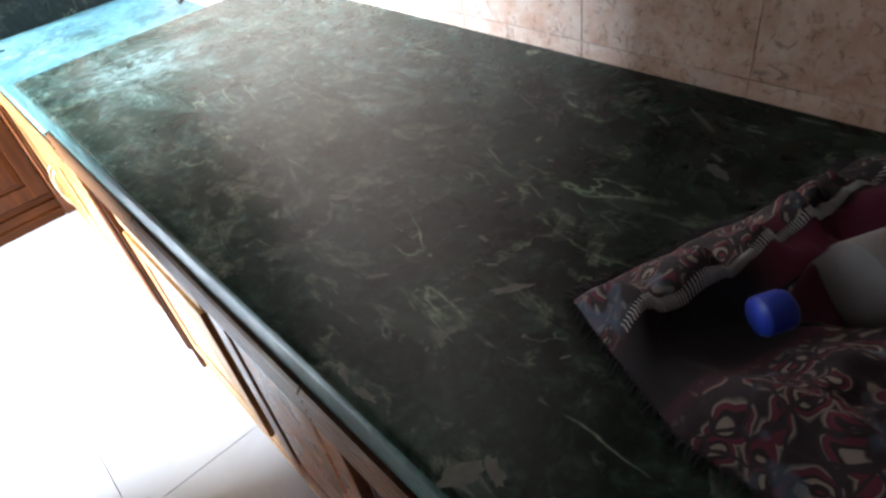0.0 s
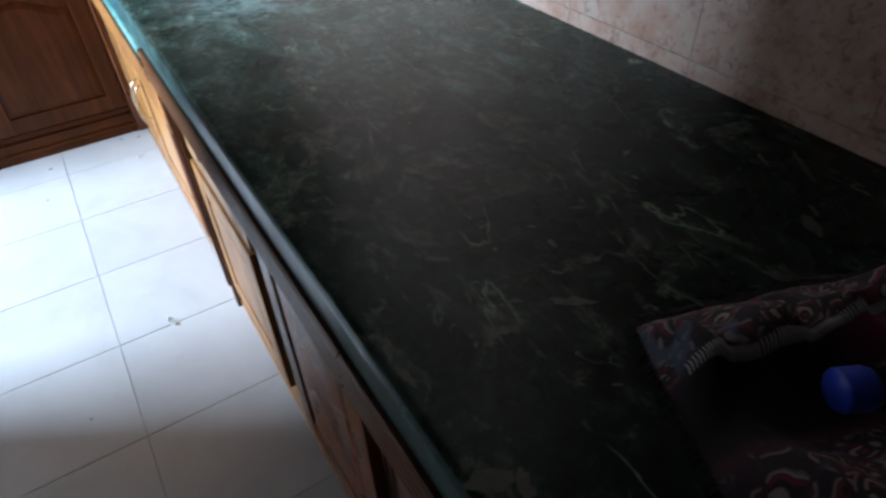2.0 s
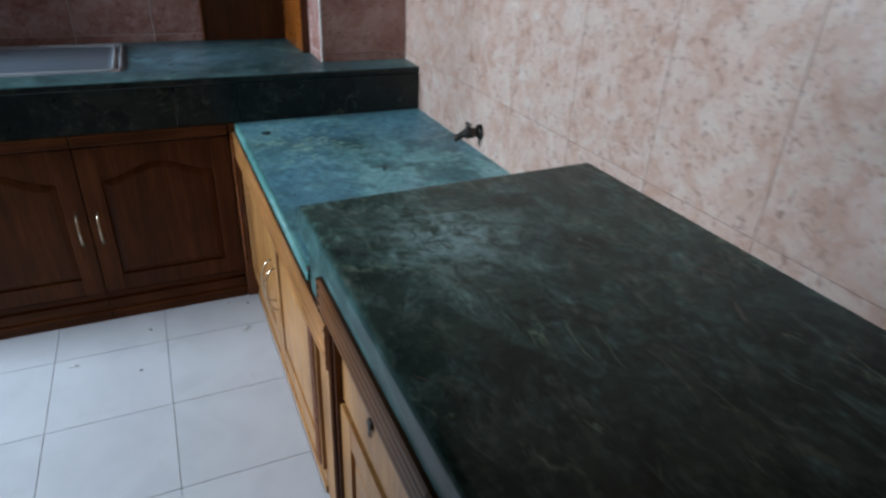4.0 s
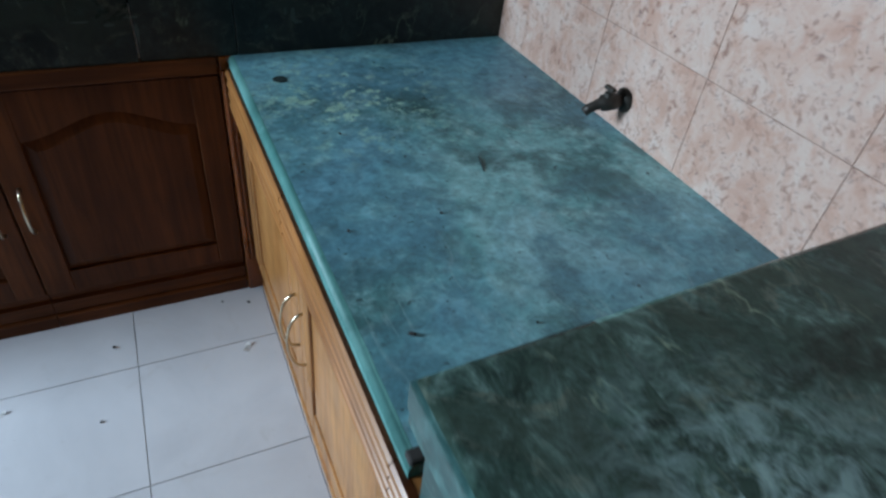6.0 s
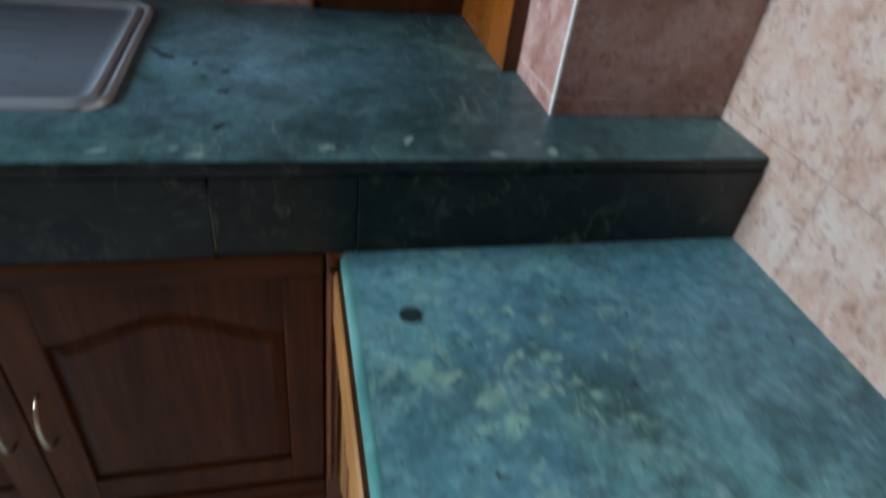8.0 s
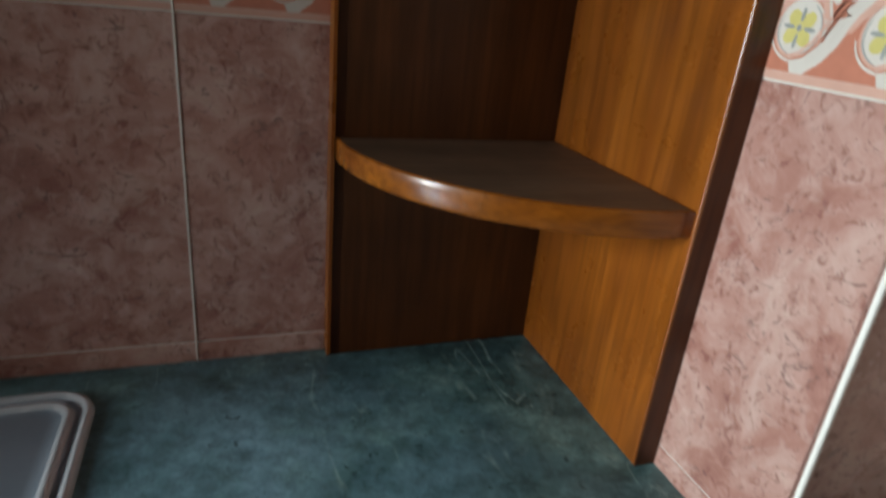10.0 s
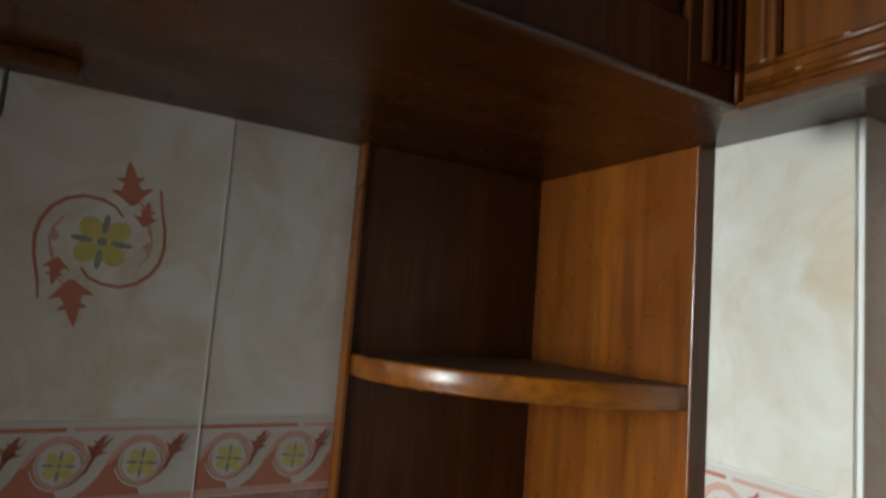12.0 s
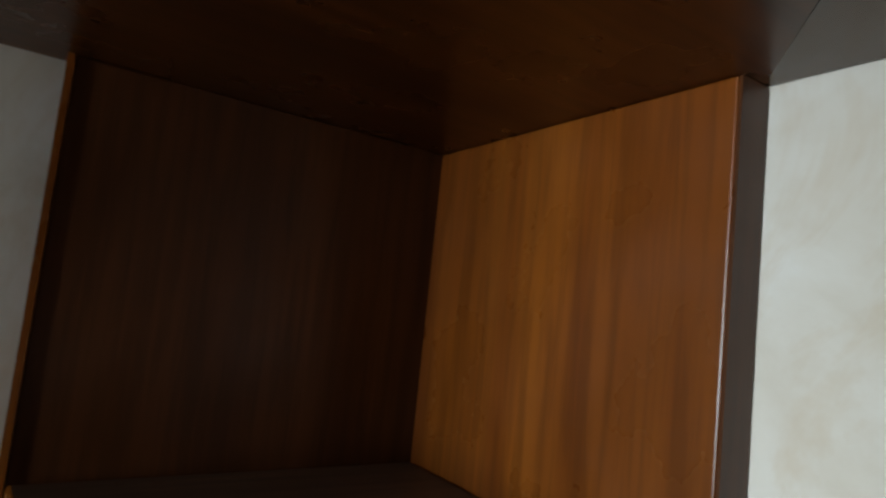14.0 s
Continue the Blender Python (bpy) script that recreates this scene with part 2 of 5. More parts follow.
def cream_tile(name):
    """Cream glazed tile with yellowed stains."""
    n = Nodes(name, 0.2)
    at = n.shifted(5.0)
    cloud = n.noise(at, 9.0, 5.0, 0.6, 0.6)
    base = n.ramp(cloud, [(0.32, (0.66, 0.60, 0.51)), (0.55, (0.74, 0.70, 0.63)), (0.75, (0.79, 0.77, 0.73))])
    stain = n.ramp(n.noise(at, 5.0, 5.0, 0.65, 1.2), [(0.50, 0.0), (0.68, 0.70)])
    base = n.mix(stain, base, (0.58, 0.45, 0.30))
    n.colour(base)
    n.gloss(n.noise(n.place, 8.0, 4.0), [(0.35, 0.14), (0.7, 0.3)])
    n.bump(cloud, 0.04, 0.0006)
    return n.mat


def floor_tile_material():
    n = Nodes("white_floor_tile", 0.3)
    at = n.shifted(4.0)
    cloud = n.noise(at, 4.0, 5.0, 0.6, 0.5)
    base = n.ramp(cloud, [(0.30, (0.53, 0.535, 0.565)), (0.60, (0.61, 0.615, 0.645)), (0.80, (0.57, 0.57, 0.59))])
    dirt = n.ramp(n.noise(n.place, 13.0, 6.0, 0.7, 0.8), [(0.60, 0.0), (0.80, 0.45)])
    base = n.mix(dirt, base, (0.46, 0.44, 0.42))
    dots = n.ramp(n.noise(n.place, 110.0, 3.0, 0.6), [(0.70, 0.0), (0.78, 0.6)])
    base = n.mix(dots, base, (0.35, 0.33, 0.31))
    n.colour(base)
    n.gloss(n.noise(n.place, 7.0, 5.0), [(0.3, 0.30), (0.7, 0.55)])
    return n.mat


def cloth_material():
    """Maroon printed cloth with cream, black and blue paisley shapes."""
    n = Nodes("printed_cloth", 0.9)
    at = n.mapped(n.place, (1, 1, 1), (0, 0, 20))
    warp = n.tree.nodes.new("ShaderNodeVectorMath")
    warp.operation = "MULTIPLY_ADD"
    wob = n.tree.nodes.new("ShaderNodeTexNoise")
    wob.inputs["Scale"].default_value = 22.0
    n.link(at, wob.inputs["Vector"])
    n.link(wob.outputs["Color"], warp.inputs[0])
    warp.inputs[1].default_value = (0.04, 0.04, 0.04)
    n.link(at, warp.inputs[2])
    cells = n.voronoi(warp.outputs[0], 36.0)
    edge = n.voronoi(warp.outputs[0], 44.0, "DISTANCE_TO_EDGE")
    ring = n.ramp(cells, [(0.0, (0.15, 0.03, 0.045)), (0.12, (0.15, 0.03, 0.045)), (0.14, (0.018, 0.014, 0.018)), (0.20, (0.018, 0.014, 0.018)), (0.22, (0.30, 0.245, 0.20)), (0.32, (0.25, 0.205, 0.17)), (0.34, (0.018, 0.014, 0.018)), (0.40, (0.018, 0.014, 0.018)), (0.42, (0.13, 0.022, 0.038)), (0.52, (0.10, 0.016, 0.035)), (0.54, (0.27, 0.225, 0.185)), (0.62, (0.02, 0.015, 0.02))])
    line = n.ramp(edge, [(0.0, 1.0), (0.05, 1.0), (0.09, 0.0)])
    base = n.mix(line, ring, (0.03, 0.022, 0.026))
    blue = n.ramp(n.noise(at, 24.0, 2.0), [(0.60, 0.0), (0.66, 0.6)])
    base = n.mix(blue, base, (0.10, 0.14, 0.20))
    across = n.tree.nodes.new("ShaderNodeVectorMath")
    across.operation = "DOT_PRODUCT"
    across.inputs[1].default_value = (-0.278, -0.960, 0.0)
    n.link(n.place, across.inputs[0])
    band = n.ramp(n.math("SUBTRACT", across.outputs["Value"], 2.15), [(0.0, 1.0), (0.108, 1.0), (0.116, 0.0), (0.176, 0.0), (0.186, 0.95), (1.0, 0.95)])
    base = n.mix(band, (0.13, 0.018, 0.046), base)
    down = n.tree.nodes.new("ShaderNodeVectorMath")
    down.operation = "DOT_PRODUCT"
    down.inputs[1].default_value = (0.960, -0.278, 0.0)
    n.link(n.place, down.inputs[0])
    # shade of the fold, painted as a black hollow at the west end
    fold_shade = n.ramp(n.math("SUBTRACT", across.outputs["Value"], 2.15), [(0.100, 0.0), (0.118, 1.0), (0.172, 1.0), (0.190, 0.0)])
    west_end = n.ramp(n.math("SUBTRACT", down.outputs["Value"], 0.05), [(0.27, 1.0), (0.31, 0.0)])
    base = n.mix(n.math("MULTIPLY", fold_shade, west_end), base, (0.012, 0.008, 0.011))
    n.colour(n.mix(1.0, base, (0.92, 0.92, 0.92), "MULTIPLY"))
    n.bump(n.noise(n.place, 500.0, 2.0), 0.4, 0.001)
    return n.mat


L_TOP = 0.618
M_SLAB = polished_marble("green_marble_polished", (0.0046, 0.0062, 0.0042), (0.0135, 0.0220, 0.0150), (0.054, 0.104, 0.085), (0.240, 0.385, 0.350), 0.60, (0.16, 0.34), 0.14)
M_INCLUSION = plain("pale_marble_fleck", (0.056, 0.062, 0.043), 0.5, 0, 0.7, 110.0)
M_LIME = plain("lime_deposit", (0.30, 0.42, 0.38), 0.7, 0, 0.4, 120.0)
M_STREAK = plain("faint_lime_streak", (0.040, 0.058, 0.054), 0.6, 0, 0.6, 160.0)
# dark fascia marble, darkened further for the shade on south-facing fronts
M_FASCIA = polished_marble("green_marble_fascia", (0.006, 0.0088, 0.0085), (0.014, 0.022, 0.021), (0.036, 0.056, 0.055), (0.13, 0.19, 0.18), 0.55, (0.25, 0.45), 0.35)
# raised slab's front: paler marble, with the daylight it faces painted in
M_LIT_FRONT = worktop_marble("green_marble_lit_front", (0.021, 0.058, 0.055), (0.042, 0.110, 0.104), (0.085, 0.190, 0.178), (0.20, 0.31, 0.28), 0.35, (0.30, 0.50))
M_LOW = stained_marble("green_marble_dusty", (0.043, 0.118, 0.121), (0.150, 0.372, 0.386), (0.310, 0.562, 0.572), (0.50, 0.70, 0.68), 0.34, (0.36, 0.58), (-0.43, -0.225, L_TOP), (0.36, 0.60, 0.48), 0.95, (0.130, 0.320, 0.420), 0.27)
M_LOW_EDGE = worktop_marble("green_marble_worn_edge", (0.055, 0.175, 0.160), (0.085, 0.245, 0.225), (0.150, 0.350, 0.325), (0.32, 0.50, 0.46), 0.45, (0.50, 0.70), 0.7)
M_SINKTOP = stained_marble("green_marble_worn", (0.024, 0.056, 0.055), (0.074, 0.166, 0.165), (0.180, 0.320, 0.310), (0.32, 0.46, 0.42), 0.90, (0.30, 0.50), (-0.76, 0.34, 0.759), (0.170, 0.310, 0.385), 0.95, (0.060, 0.140, 0.165), 0.36)
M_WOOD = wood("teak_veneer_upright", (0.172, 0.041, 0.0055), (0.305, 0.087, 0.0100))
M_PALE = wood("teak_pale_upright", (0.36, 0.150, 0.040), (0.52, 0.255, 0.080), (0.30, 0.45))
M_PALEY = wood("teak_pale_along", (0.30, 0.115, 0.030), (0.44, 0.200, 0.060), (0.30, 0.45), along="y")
M_REED = wood("reeded_teak_along", (0.140, 0.048, 0.012), (0.250, 0.095, 0.026), (0.30, 0.45), along="y")
M_RED = wood("dark_brown_veneer", (0.068, 0.020, 0.0055), (0.110, 0.034, 0.0090), (0.30, 0.48), spec=0.3)
M_REDTEAK = wood("red_teak_upright", (0.062, 0.016, 0.0032), (0.108, 0.029, 0.0050), (0.42, 0.58), spec=0.10)
M_TEAK = wood("dark_teak_upright", (0.085, 0.023, 0.004), (0.155, 0.045, 0.007), (0.24, 0.40), spec=0.4)
M_TEAKY = wood("dark_teak_along", (0.085, 0.023, 0.004), (0.155, 0.045, 0.007), (0.24, 0.40), along="y", spec=0.4)
# browner teak for the south-facing sink fronts, darkened further for their shade
M_BROWN = wood("shaded_teak_upright", (0.078, 0.024, 0.0065), (0.138, 0.045, 0.012), (0.38, 0.54), spec=0.14)
M_BROWNX = wood("shaded_teak_across", (0.078, 0.024, 0.0065), (0.138, 0.045, 0.012), (0.38, 0.54), along="x", spec=0.14)
M_UNDER = wood("red_teak_across", (0.058, 0.015, 0.003), (0.105, 0.028, 0.0045), (0.22, 0.36), along="x", spec=0.4)
M_EDGE = wood("polished_teak_across", (0.21, 0.055, 0.007), (0.36, 0.110, 0.013), (0.20, 0.32), along="x")
M_SHELF = wood("dusty_shelf_top", (0.13, 0.075, 0.045), (0.19, 0.115, 0.07), (0.45, 0.6), along="x")
M_PINK = granite_tile("rose_wall_tile", ((0.30, 0.130, 0.105), (0.40, 0.200, 0.165), (0.48, 0.28, 0.24), (0.55, 0.37, 0.325)), (0.22, 0.085, 0.068), (0.16, 0.09, 0.085))
M_BLUSH = granite_tile("blush_wall_tile", ((0.42, 0.245, 0.182), (0.49, 0.32, 0.25), (0.53, 0.38, 0.312), (0.56, 0.445, 0.385)), (0.22, 0.115, 0.086), (0.19, 0.135, 0.130))
M_CREAM = cream_tile("cream_wall_tile")
M_FLOOR = floor_tile_material()
M_GROUT = plain("pale_grout", (0.66, 0.62, 0.57), 0.9)
M_GROUT_TAN = plain("tan_grout", (0.36, 0.26, 0.215), 0.9, 0, 0.3, 12.0)
M_GROUT_DARK = plain("dark_floor_grout", (0.36, 0.35, 0.34), 0.9, 0, 0.5, 6.0)
M_DIM_FLOOR = plain("dark_unseen_floor", (0.07, 0.065, 0.06), 0.7, 0, 0.2, 5.0)
# for walls and ceiling out of view, kept dark to hold down bounced light
M_PAINT = plain("dark_unseen_paint", (0.17, 0.153, 0.134), 0.8, 0, 0.05, 4.0)
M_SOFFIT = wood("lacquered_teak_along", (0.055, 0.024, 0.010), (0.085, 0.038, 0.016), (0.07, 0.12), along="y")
M_DARK = plain("cabinet_inside", (0.05, 0.025, 0.014), 0.7)
M_STEEL = plain("dull_brushed_steel", (0.25, 0.30, 0.36), 0.38, 0.6, 0.10, 40.0)
# paler than the board: highlights of the rim ridges are put into the colour
M_STEEL_RIM = plain("pale_steel_rim", (0.72, 0.78, 0.84), 0.26, 0.6, 0.05, 60.0)
M_BRASS = plain("worn_brass", (0.56, 0.49, 0.36), 0.30, 1.0, 0.15, 80.0)
M_IRON = plain("blackened_brass", (0.045, 0.04, 0.034), 0.5, 0.5, 0.3, 120.0)
M_MOTIF_RED = plain("red_glaze_print", (0.52, 0.195, 0.130), 0.3, 0, 0.15, 90.0)
M_MOTIF_ROSE = plain("rose_glaze_print", (0.62, 0.36, 0.29), 0.3, 0, 0.1, 90.0)
M_MOTIF_YELLOW = plain("yellow_glaze_print", (0.58, 0.50, 0.18), 0.3, 0, 0.15, 90.0)
M_MOTIF_GREY = plain("grey_glaze_print", (0.30, 0.31, 0.30), 0.3, 0, 0.15, 90.0)
M_MOTIF_WHITE = plain("white_glaze_print", (0.64, 0.585, 0.535), 0.25, 0, 0.05, 60.0)
M_FILLER = plain("white_cement_filler", (0.80, 0.78, 0.74), 0.8, 0, 0.05, 60.0)
M_CLOTH = cloth_material()
M_FRINGE = plain("black_fringe", (0.02, 0.016, 0.02), 0.9)
M_BEAD = plain("pale_beads", (0.34, 0.33, 0.32), 0.6)
M_CAP = plain("blue_plastic", (0.02, 0.05, 0.42), 0.35)
M_LABEL = plain("pale_label", (0.15, 0.14, 0.14), 0.5)
M_LABEL_BLUE = plain("blue_label", (0.05, 0.12, 0.30), 0.5)
M_PAPER = plain("white_scrap", (0.75, 0.75, 0.74), 0.7)
M_CHIP = plain("bare_wood_chip", (0.50, 0.38, 0.26), 0.7)
M_CHAR = plain("black_crumb", (0.03, 0.028, 0.026), 0.8)
M_STAIN = plain("dark_stain", (0.018, 0.035, 0.035), 0.6)
M_GROUND = plain("paving_outside", (0.30, 0.29, 0.27), 0.9, 0, 0.2, 2.0)
glass = Nodes("clear_plastic", 0.05)
glass.bsdf.inputs["Transmission Weight"].default_value = 1.0
glass.bsdf.inputs["IOR"].default_value = 1.08
glass.colour((0.92, 0.94, 0.96))
M_CLEAR = glass.mat
M_OBSCURE = plain("obscured_glass", (0.42, 0.50, 0.54), 0.12, 0, 0.05, 14.0)


# ---- builders ----
def base_of(ob):
    place = Vector()
    while ob:
        place += ob.location
        ob = ob.parent
    return place


def part(name, bm, material, parent=None, label="", smooth=False):
    """Links a bmesh, built at its true place, as one mesh object under a thing or part."""
    me = bpy.data.meshes.new(name)
    bmesh.ops.recalc_face_normals(bm, faces=bm.faces)
    bm.to_mesh(me)
    bm.free()
    if isinstance(material, (list, tuple)):
        for m in material:
            me.materials.append(m)
    else:
        me.materials.append(material)
    if smooth:
        for p in me.polygons:
            p.use_smooth = True
    ob = new(name, me)
    if parent:
        me.transform(Matrix.Translation(-base_of(parent)))
        ob.parent = parent
    return tagged(ob, label) if label else ob


def thing(name, place, label, category, group="", kind=""):
    ob = new(name)
    ob.empty_display_size = 0.05
    ob.location = place
    return tagged(ob, label, category, group, kind)


def box(bm, x0, x1, y0, y1, z0, z1, bevel=0.0, segments=2, slot=0):
    made = bmesh.ops.create_cube(bm, size=1.0, matrix=Matrix.LocRotScale(((x0 + x1) / 2, (y0 + y1) / 2, (z0 + z1) / 2), None, (abs(x1 - x0), abs(y1 - y0), abs(z1 - z0))))
    faces = {f for v in made["verts"] for f in v.link_faces}
    for f in faces:
        f.material_index = slot
    if bevel:
        edges = list({e for v in made["verts"] for e in v.link_edges})
        bmesh.ops.bevel(bm, geom=edges, offset=bevel, segments=segments, affect="EDGES", profile=0.5)
    return bm


def boxes(*rows, bevel=0.0):
    bm = bmesh.new()
    for r in rows:
        box(bm, *r, bevel=bevel)
    return bm


def prism(bm, outline, d0, d1, to=lambda u, w, d: (u, w, d), slot=0):
    """A solid from a flat outline (u, w), from depth d0 to d1."""
    a = [bm.verts.new(to(u, w, d0)) for u, w in outline]
    b = [bm.verts.new(to(u, w, d1)) for u, w in outline]
    made = [bm.faces.new(a[::-1]), bm.faces.new(b)]
    for i in range(len(a)):
        j = (i + 1) % len(a)
        made.append(bm.faces.new((a[i], a[j], b[j], b[i])))
    for f in made:
        f.material_index = slot
    return bm


def tube(bm, points, radius, sides=8, slot=0):
    """A round bar along points; radius is a number or one for each point."""
    points = [Vector(p) for p in points]
    rings = []
    for i, p in enumerate(points):
        along = (points[min(i + 1, len(points) - 1)] - points[max(i - 1, 0)]).normalized()
        side = along.orthogonal().normalized()
        if i:
            side = (last - along * last.dot(along)).normalized()
        last = side
        up = along.cross(side)
        r = radius[i] if isinstance(radius, (list, tuple)) else radius
        rings.append([bm.verts.new(p + r * (math.cos(a) * side + math.sin(a) * up)) for a in (2 * math.pi * k / sides for k in range(sides))])
    made = []
    for r0, r1 in zip(rings, rings[1:]):
        for k in range(sides):
            made.append(bm.faces.new((r0[k], r0[(k + 1) % sides], r1[(k + 1) % sides], r1[k])))
    made += [bm.faces.new(rings[0][::-1]), bm.faces.new(rings[-1])]
    for f in made:
        f.material_index = slot
    return bm


def west(x):
    """Face frame of a front that looks west: u runs south, w up, d out."""
    return lambda u, w, d: (x - d, -u, w)


def south(y):
    """Face frame of a front that looks south: u runs east, w up, d out."""
    return lambda u, w, d: (u, y - d, w)


def bar(bm, to, u0, u1, w0, w1, d0, d1, bevel=0.0):
    a, b = Vector(to(u0, w0, d0)), Vector(to(u1, w1, d1))
    return box(bm, a.x, b.x, a.y, b.y, a.z, b.z, bevel)


def moulding(bm, to, u0, u1, profile):
    """A run of moulding from u0 to u1 with a profile of (w, d)."""
    a = [bm.verts.new(to(u0, w, d)) for w, d in profile]
    b = [bm.verts.new(to(u1, w, d)) for w, d in profile]
    bm.faces.new(a[::-1])
    bm.faces.new(b)
    for i in range(len(a)):
        j = (i + 1) % len(a)
        bm.faces.new((a[i], a[j], b[j], b[i]))
    return bm


def reeds(w0, w1, back, out, count=3):
    """A band of half-round reeds between two heights."""
    rows, step = [(w0, 0), (w0, back)], (w1 - w0) / count
    for k in range(count):
        rows += [(w0 + step * (k + 0.5 - 0.46 * math.cos(a)), back + (out - back) * math.sin(a)) for a in (math.pi * i / 6 for i in range(7))]
    return rows + [(w1, back), (w1, 0)]


def reed_band(to, u0, u1, w0, w1, back, out, count, mat, parent):
    """A reeded moulding; dark bars in its grooves stand in for their shade."""
    band = part("reeded_moulding", moulding(bmesh.new(), to, u0, u1, reeds(w0, w1, back, out, count)), mat, parent)
    for k in range(count + 1):
        w = w0 + (w1 - w0) * k / count
        part("groove", bar(bmesh.new(), to, u0 + 0.0005, u1 - 0.0005, w - 0.0022, min(w + 0.0022, w1 + 0.0004), back - 0.004, back + (out - back) * 0.50), M_RED, band)
    return band


def flutes(bm, to, u0, u1, w0, w1, d0, count=3, depth=0.006):
    """Upright half-round strips side by side."""
    step = (u1 - u0) / count
    for k in range(count):
        c = u0 + step * (k + 0.5)
        r = step * 0.44
        outline = [(c + r * math.cos(a), d0 + depth * math.sin(a)) for a in (math.pi * i / 6 for i in range(7))]
        a = [bm.verts.new(to(u, w0, d)) for u, d in outline]
        b = [bm.verts.new(to(u, w1, d)) for u, d in outline]
        bm.faces.new(a)
        bm.faces.new(b[::-1])
        for i in range(len(a)):
            j = (i + 1) % len(a)
            bm.faces.new((a[i], a[j], b[j], b[i]))
    return bm


def arch_outline(u0, u1, w0, w1, rise, steps=12):
    """A field with a cathedral top: shoulders at w1 - rise, crown at w1."""
    pts = [(u0, w0), (u1, w0)]
    for k in range(steps + 1):
        s = k / steps
        lift = 0.5 - 0.5 * math.cos(2 * math.pi * s)
        pts.append((u1 + (u0 - u1) * s, w1 - rise + rise * lift))
    return pts


def raised_panel(bm, to, u0, u1, w0, w1, d, rise=0.0, edge=0.028, lift=0.009):
    outer = arch_outline(u0, u1, w0, w1, rise)
    inner = arch_outline(u0 + edge, u1 - edge, w0 + edge, w1 - edge, rise)
    a = [bm.verts.new(to(u, w, d)) for u, w in outer]
    m = [bm.verts.new(to(u, w, d + lift)) for u, w in inner]
    bm.faces.new(m)
    bm.faces.new([bm.verts.new(to(u, w, d - 0.003)) for u, w in outer][::-1])
    for i in range(len(a)):
        j = (i + 1) % len(a)
        bm.faces.new((a[i], a[j], m[j], m[i]))
    return bm


def door_pieces(to, u0, u1, w0, w1, d, stile, rail, rise, mat, door):
    """Two stiles, a bottom rail and a top rail, arched below if rise is given."""
    part("stile", bar(bmesh.new(), to, u0, u0 + stile, w0, w1, 0.006, d, 0.002), mat, door)
    part("stile", bar(bmesh.new(), to, u1 - stile, u1, w0, w1, 0.006, d, 0.002), mat, door)
    part("rail", bar(bmesh.new(), to, u0 + stile, u1 - stile, w0, w0 + rail, 0.006, d - 0.001, 0.002), mat, door)
    a, b = u0 + stile, u1 - stile
    low = arch_outline(a, b, w0, w1 - rail, rise)[2:]
    part("rail", prism(bmesh.new(), [(a, w1), (b, w1)] + low, 0.006, d - 0.001, to), mat, door)


def bow_handle(to, u, w0, w1, d, reach=0.032, radius=0.0029):
    """A thin bowed pull with little feet."""
    bm = bmesh.new()
    pts = [to(u, w0 + (w1 - w0) * (0.5 - 0.5 * math.cos(math.pi * k / 14)), d - 0.002 + reach * math.sin(math.pi * k / 14) ** 0.8) for k in range(15)]
    tube(bm, pts, [radius * (1.25 if k in (0, 14) else 1.0) for k in range(15)])
    return bm


# ---- setting ----
NORTH, CEIL, SOUTH = 0.60, 2.70, -3.6
W_Z, NCY, ECX = 1.633, 0.168, -0.442
L_TOP, U_TOP, B_TOP, STEP, FRONT = 0.618, 0.756, 0.759, -0.950, -0.609
U_FRONT = -0.618  # the raised slab overhangs a little more
SKEW = 0.024  # the raised slab's end runs a little askew

floor = part("floor", boxes((WEST - 0.12, 0.2, SOUTH - 0.2, NORTH + 0.2, -0.12, -0.004)), M_GROUT_DARK)
tagged(floor, "white square floor tiles with thin dark joints", "floor", kind="structure")
# floor and wall of the added room out of view, dark against bounce
unseen_floor = part("floor_utility", boxes((FAR - 0.2, WEST - 0.1205, SOUTH - 0.2, NORTH + 0.2, -0.12, -0.002)), M_DIM_FLOOR)
tagged(unseen_floor, "added unseen floor beyond the doorway, dark to curb bounced light", "floor", kind="structure")
unseen_wall = part("wall_utility", boxes((FAR - 0.2, WEST - 0.1205, NORTH + 0.006, NORTH + 0.2, -0.002, CEIL)), M_PAINT)
tagged(unseen_wall, "added unseen wall beyond the doorway, dark to curb bounced light", "wall", kind="structure")
ground = part("ground", boxes((-400, 400, -400, 400, -0.40, -0.13)), M_GROUND)
tagged(ground, "pale paving outside the building", "ground", kind="structure")
wall_north = part("wall_north", boxes((WEST - 0.12, 0.2, NORTH + 0.0012, NORTH + 0.2, -0.004, CEIL)), M_GROUT)
tagged(wall_north, "wall of pink and cream glazed tiles with a scroll border", "wall", kind="structure")
wall_east = part("wall_east", boxes((0.0002, 0.2, SOUTH, NORTH + 0.006, -0.004, CEIL)), M_GROUT_TAN)
tagged(wall_east, "wall of mottled pink glazed tiles", "wall", kind="structure")
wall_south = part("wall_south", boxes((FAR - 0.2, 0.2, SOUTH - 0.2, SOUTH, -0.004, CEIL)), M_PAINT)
tagged(wall_south, "plain unseen wall, painted dark to curb bounced light", "wall", kind="structure")
T = WEST - 0.12
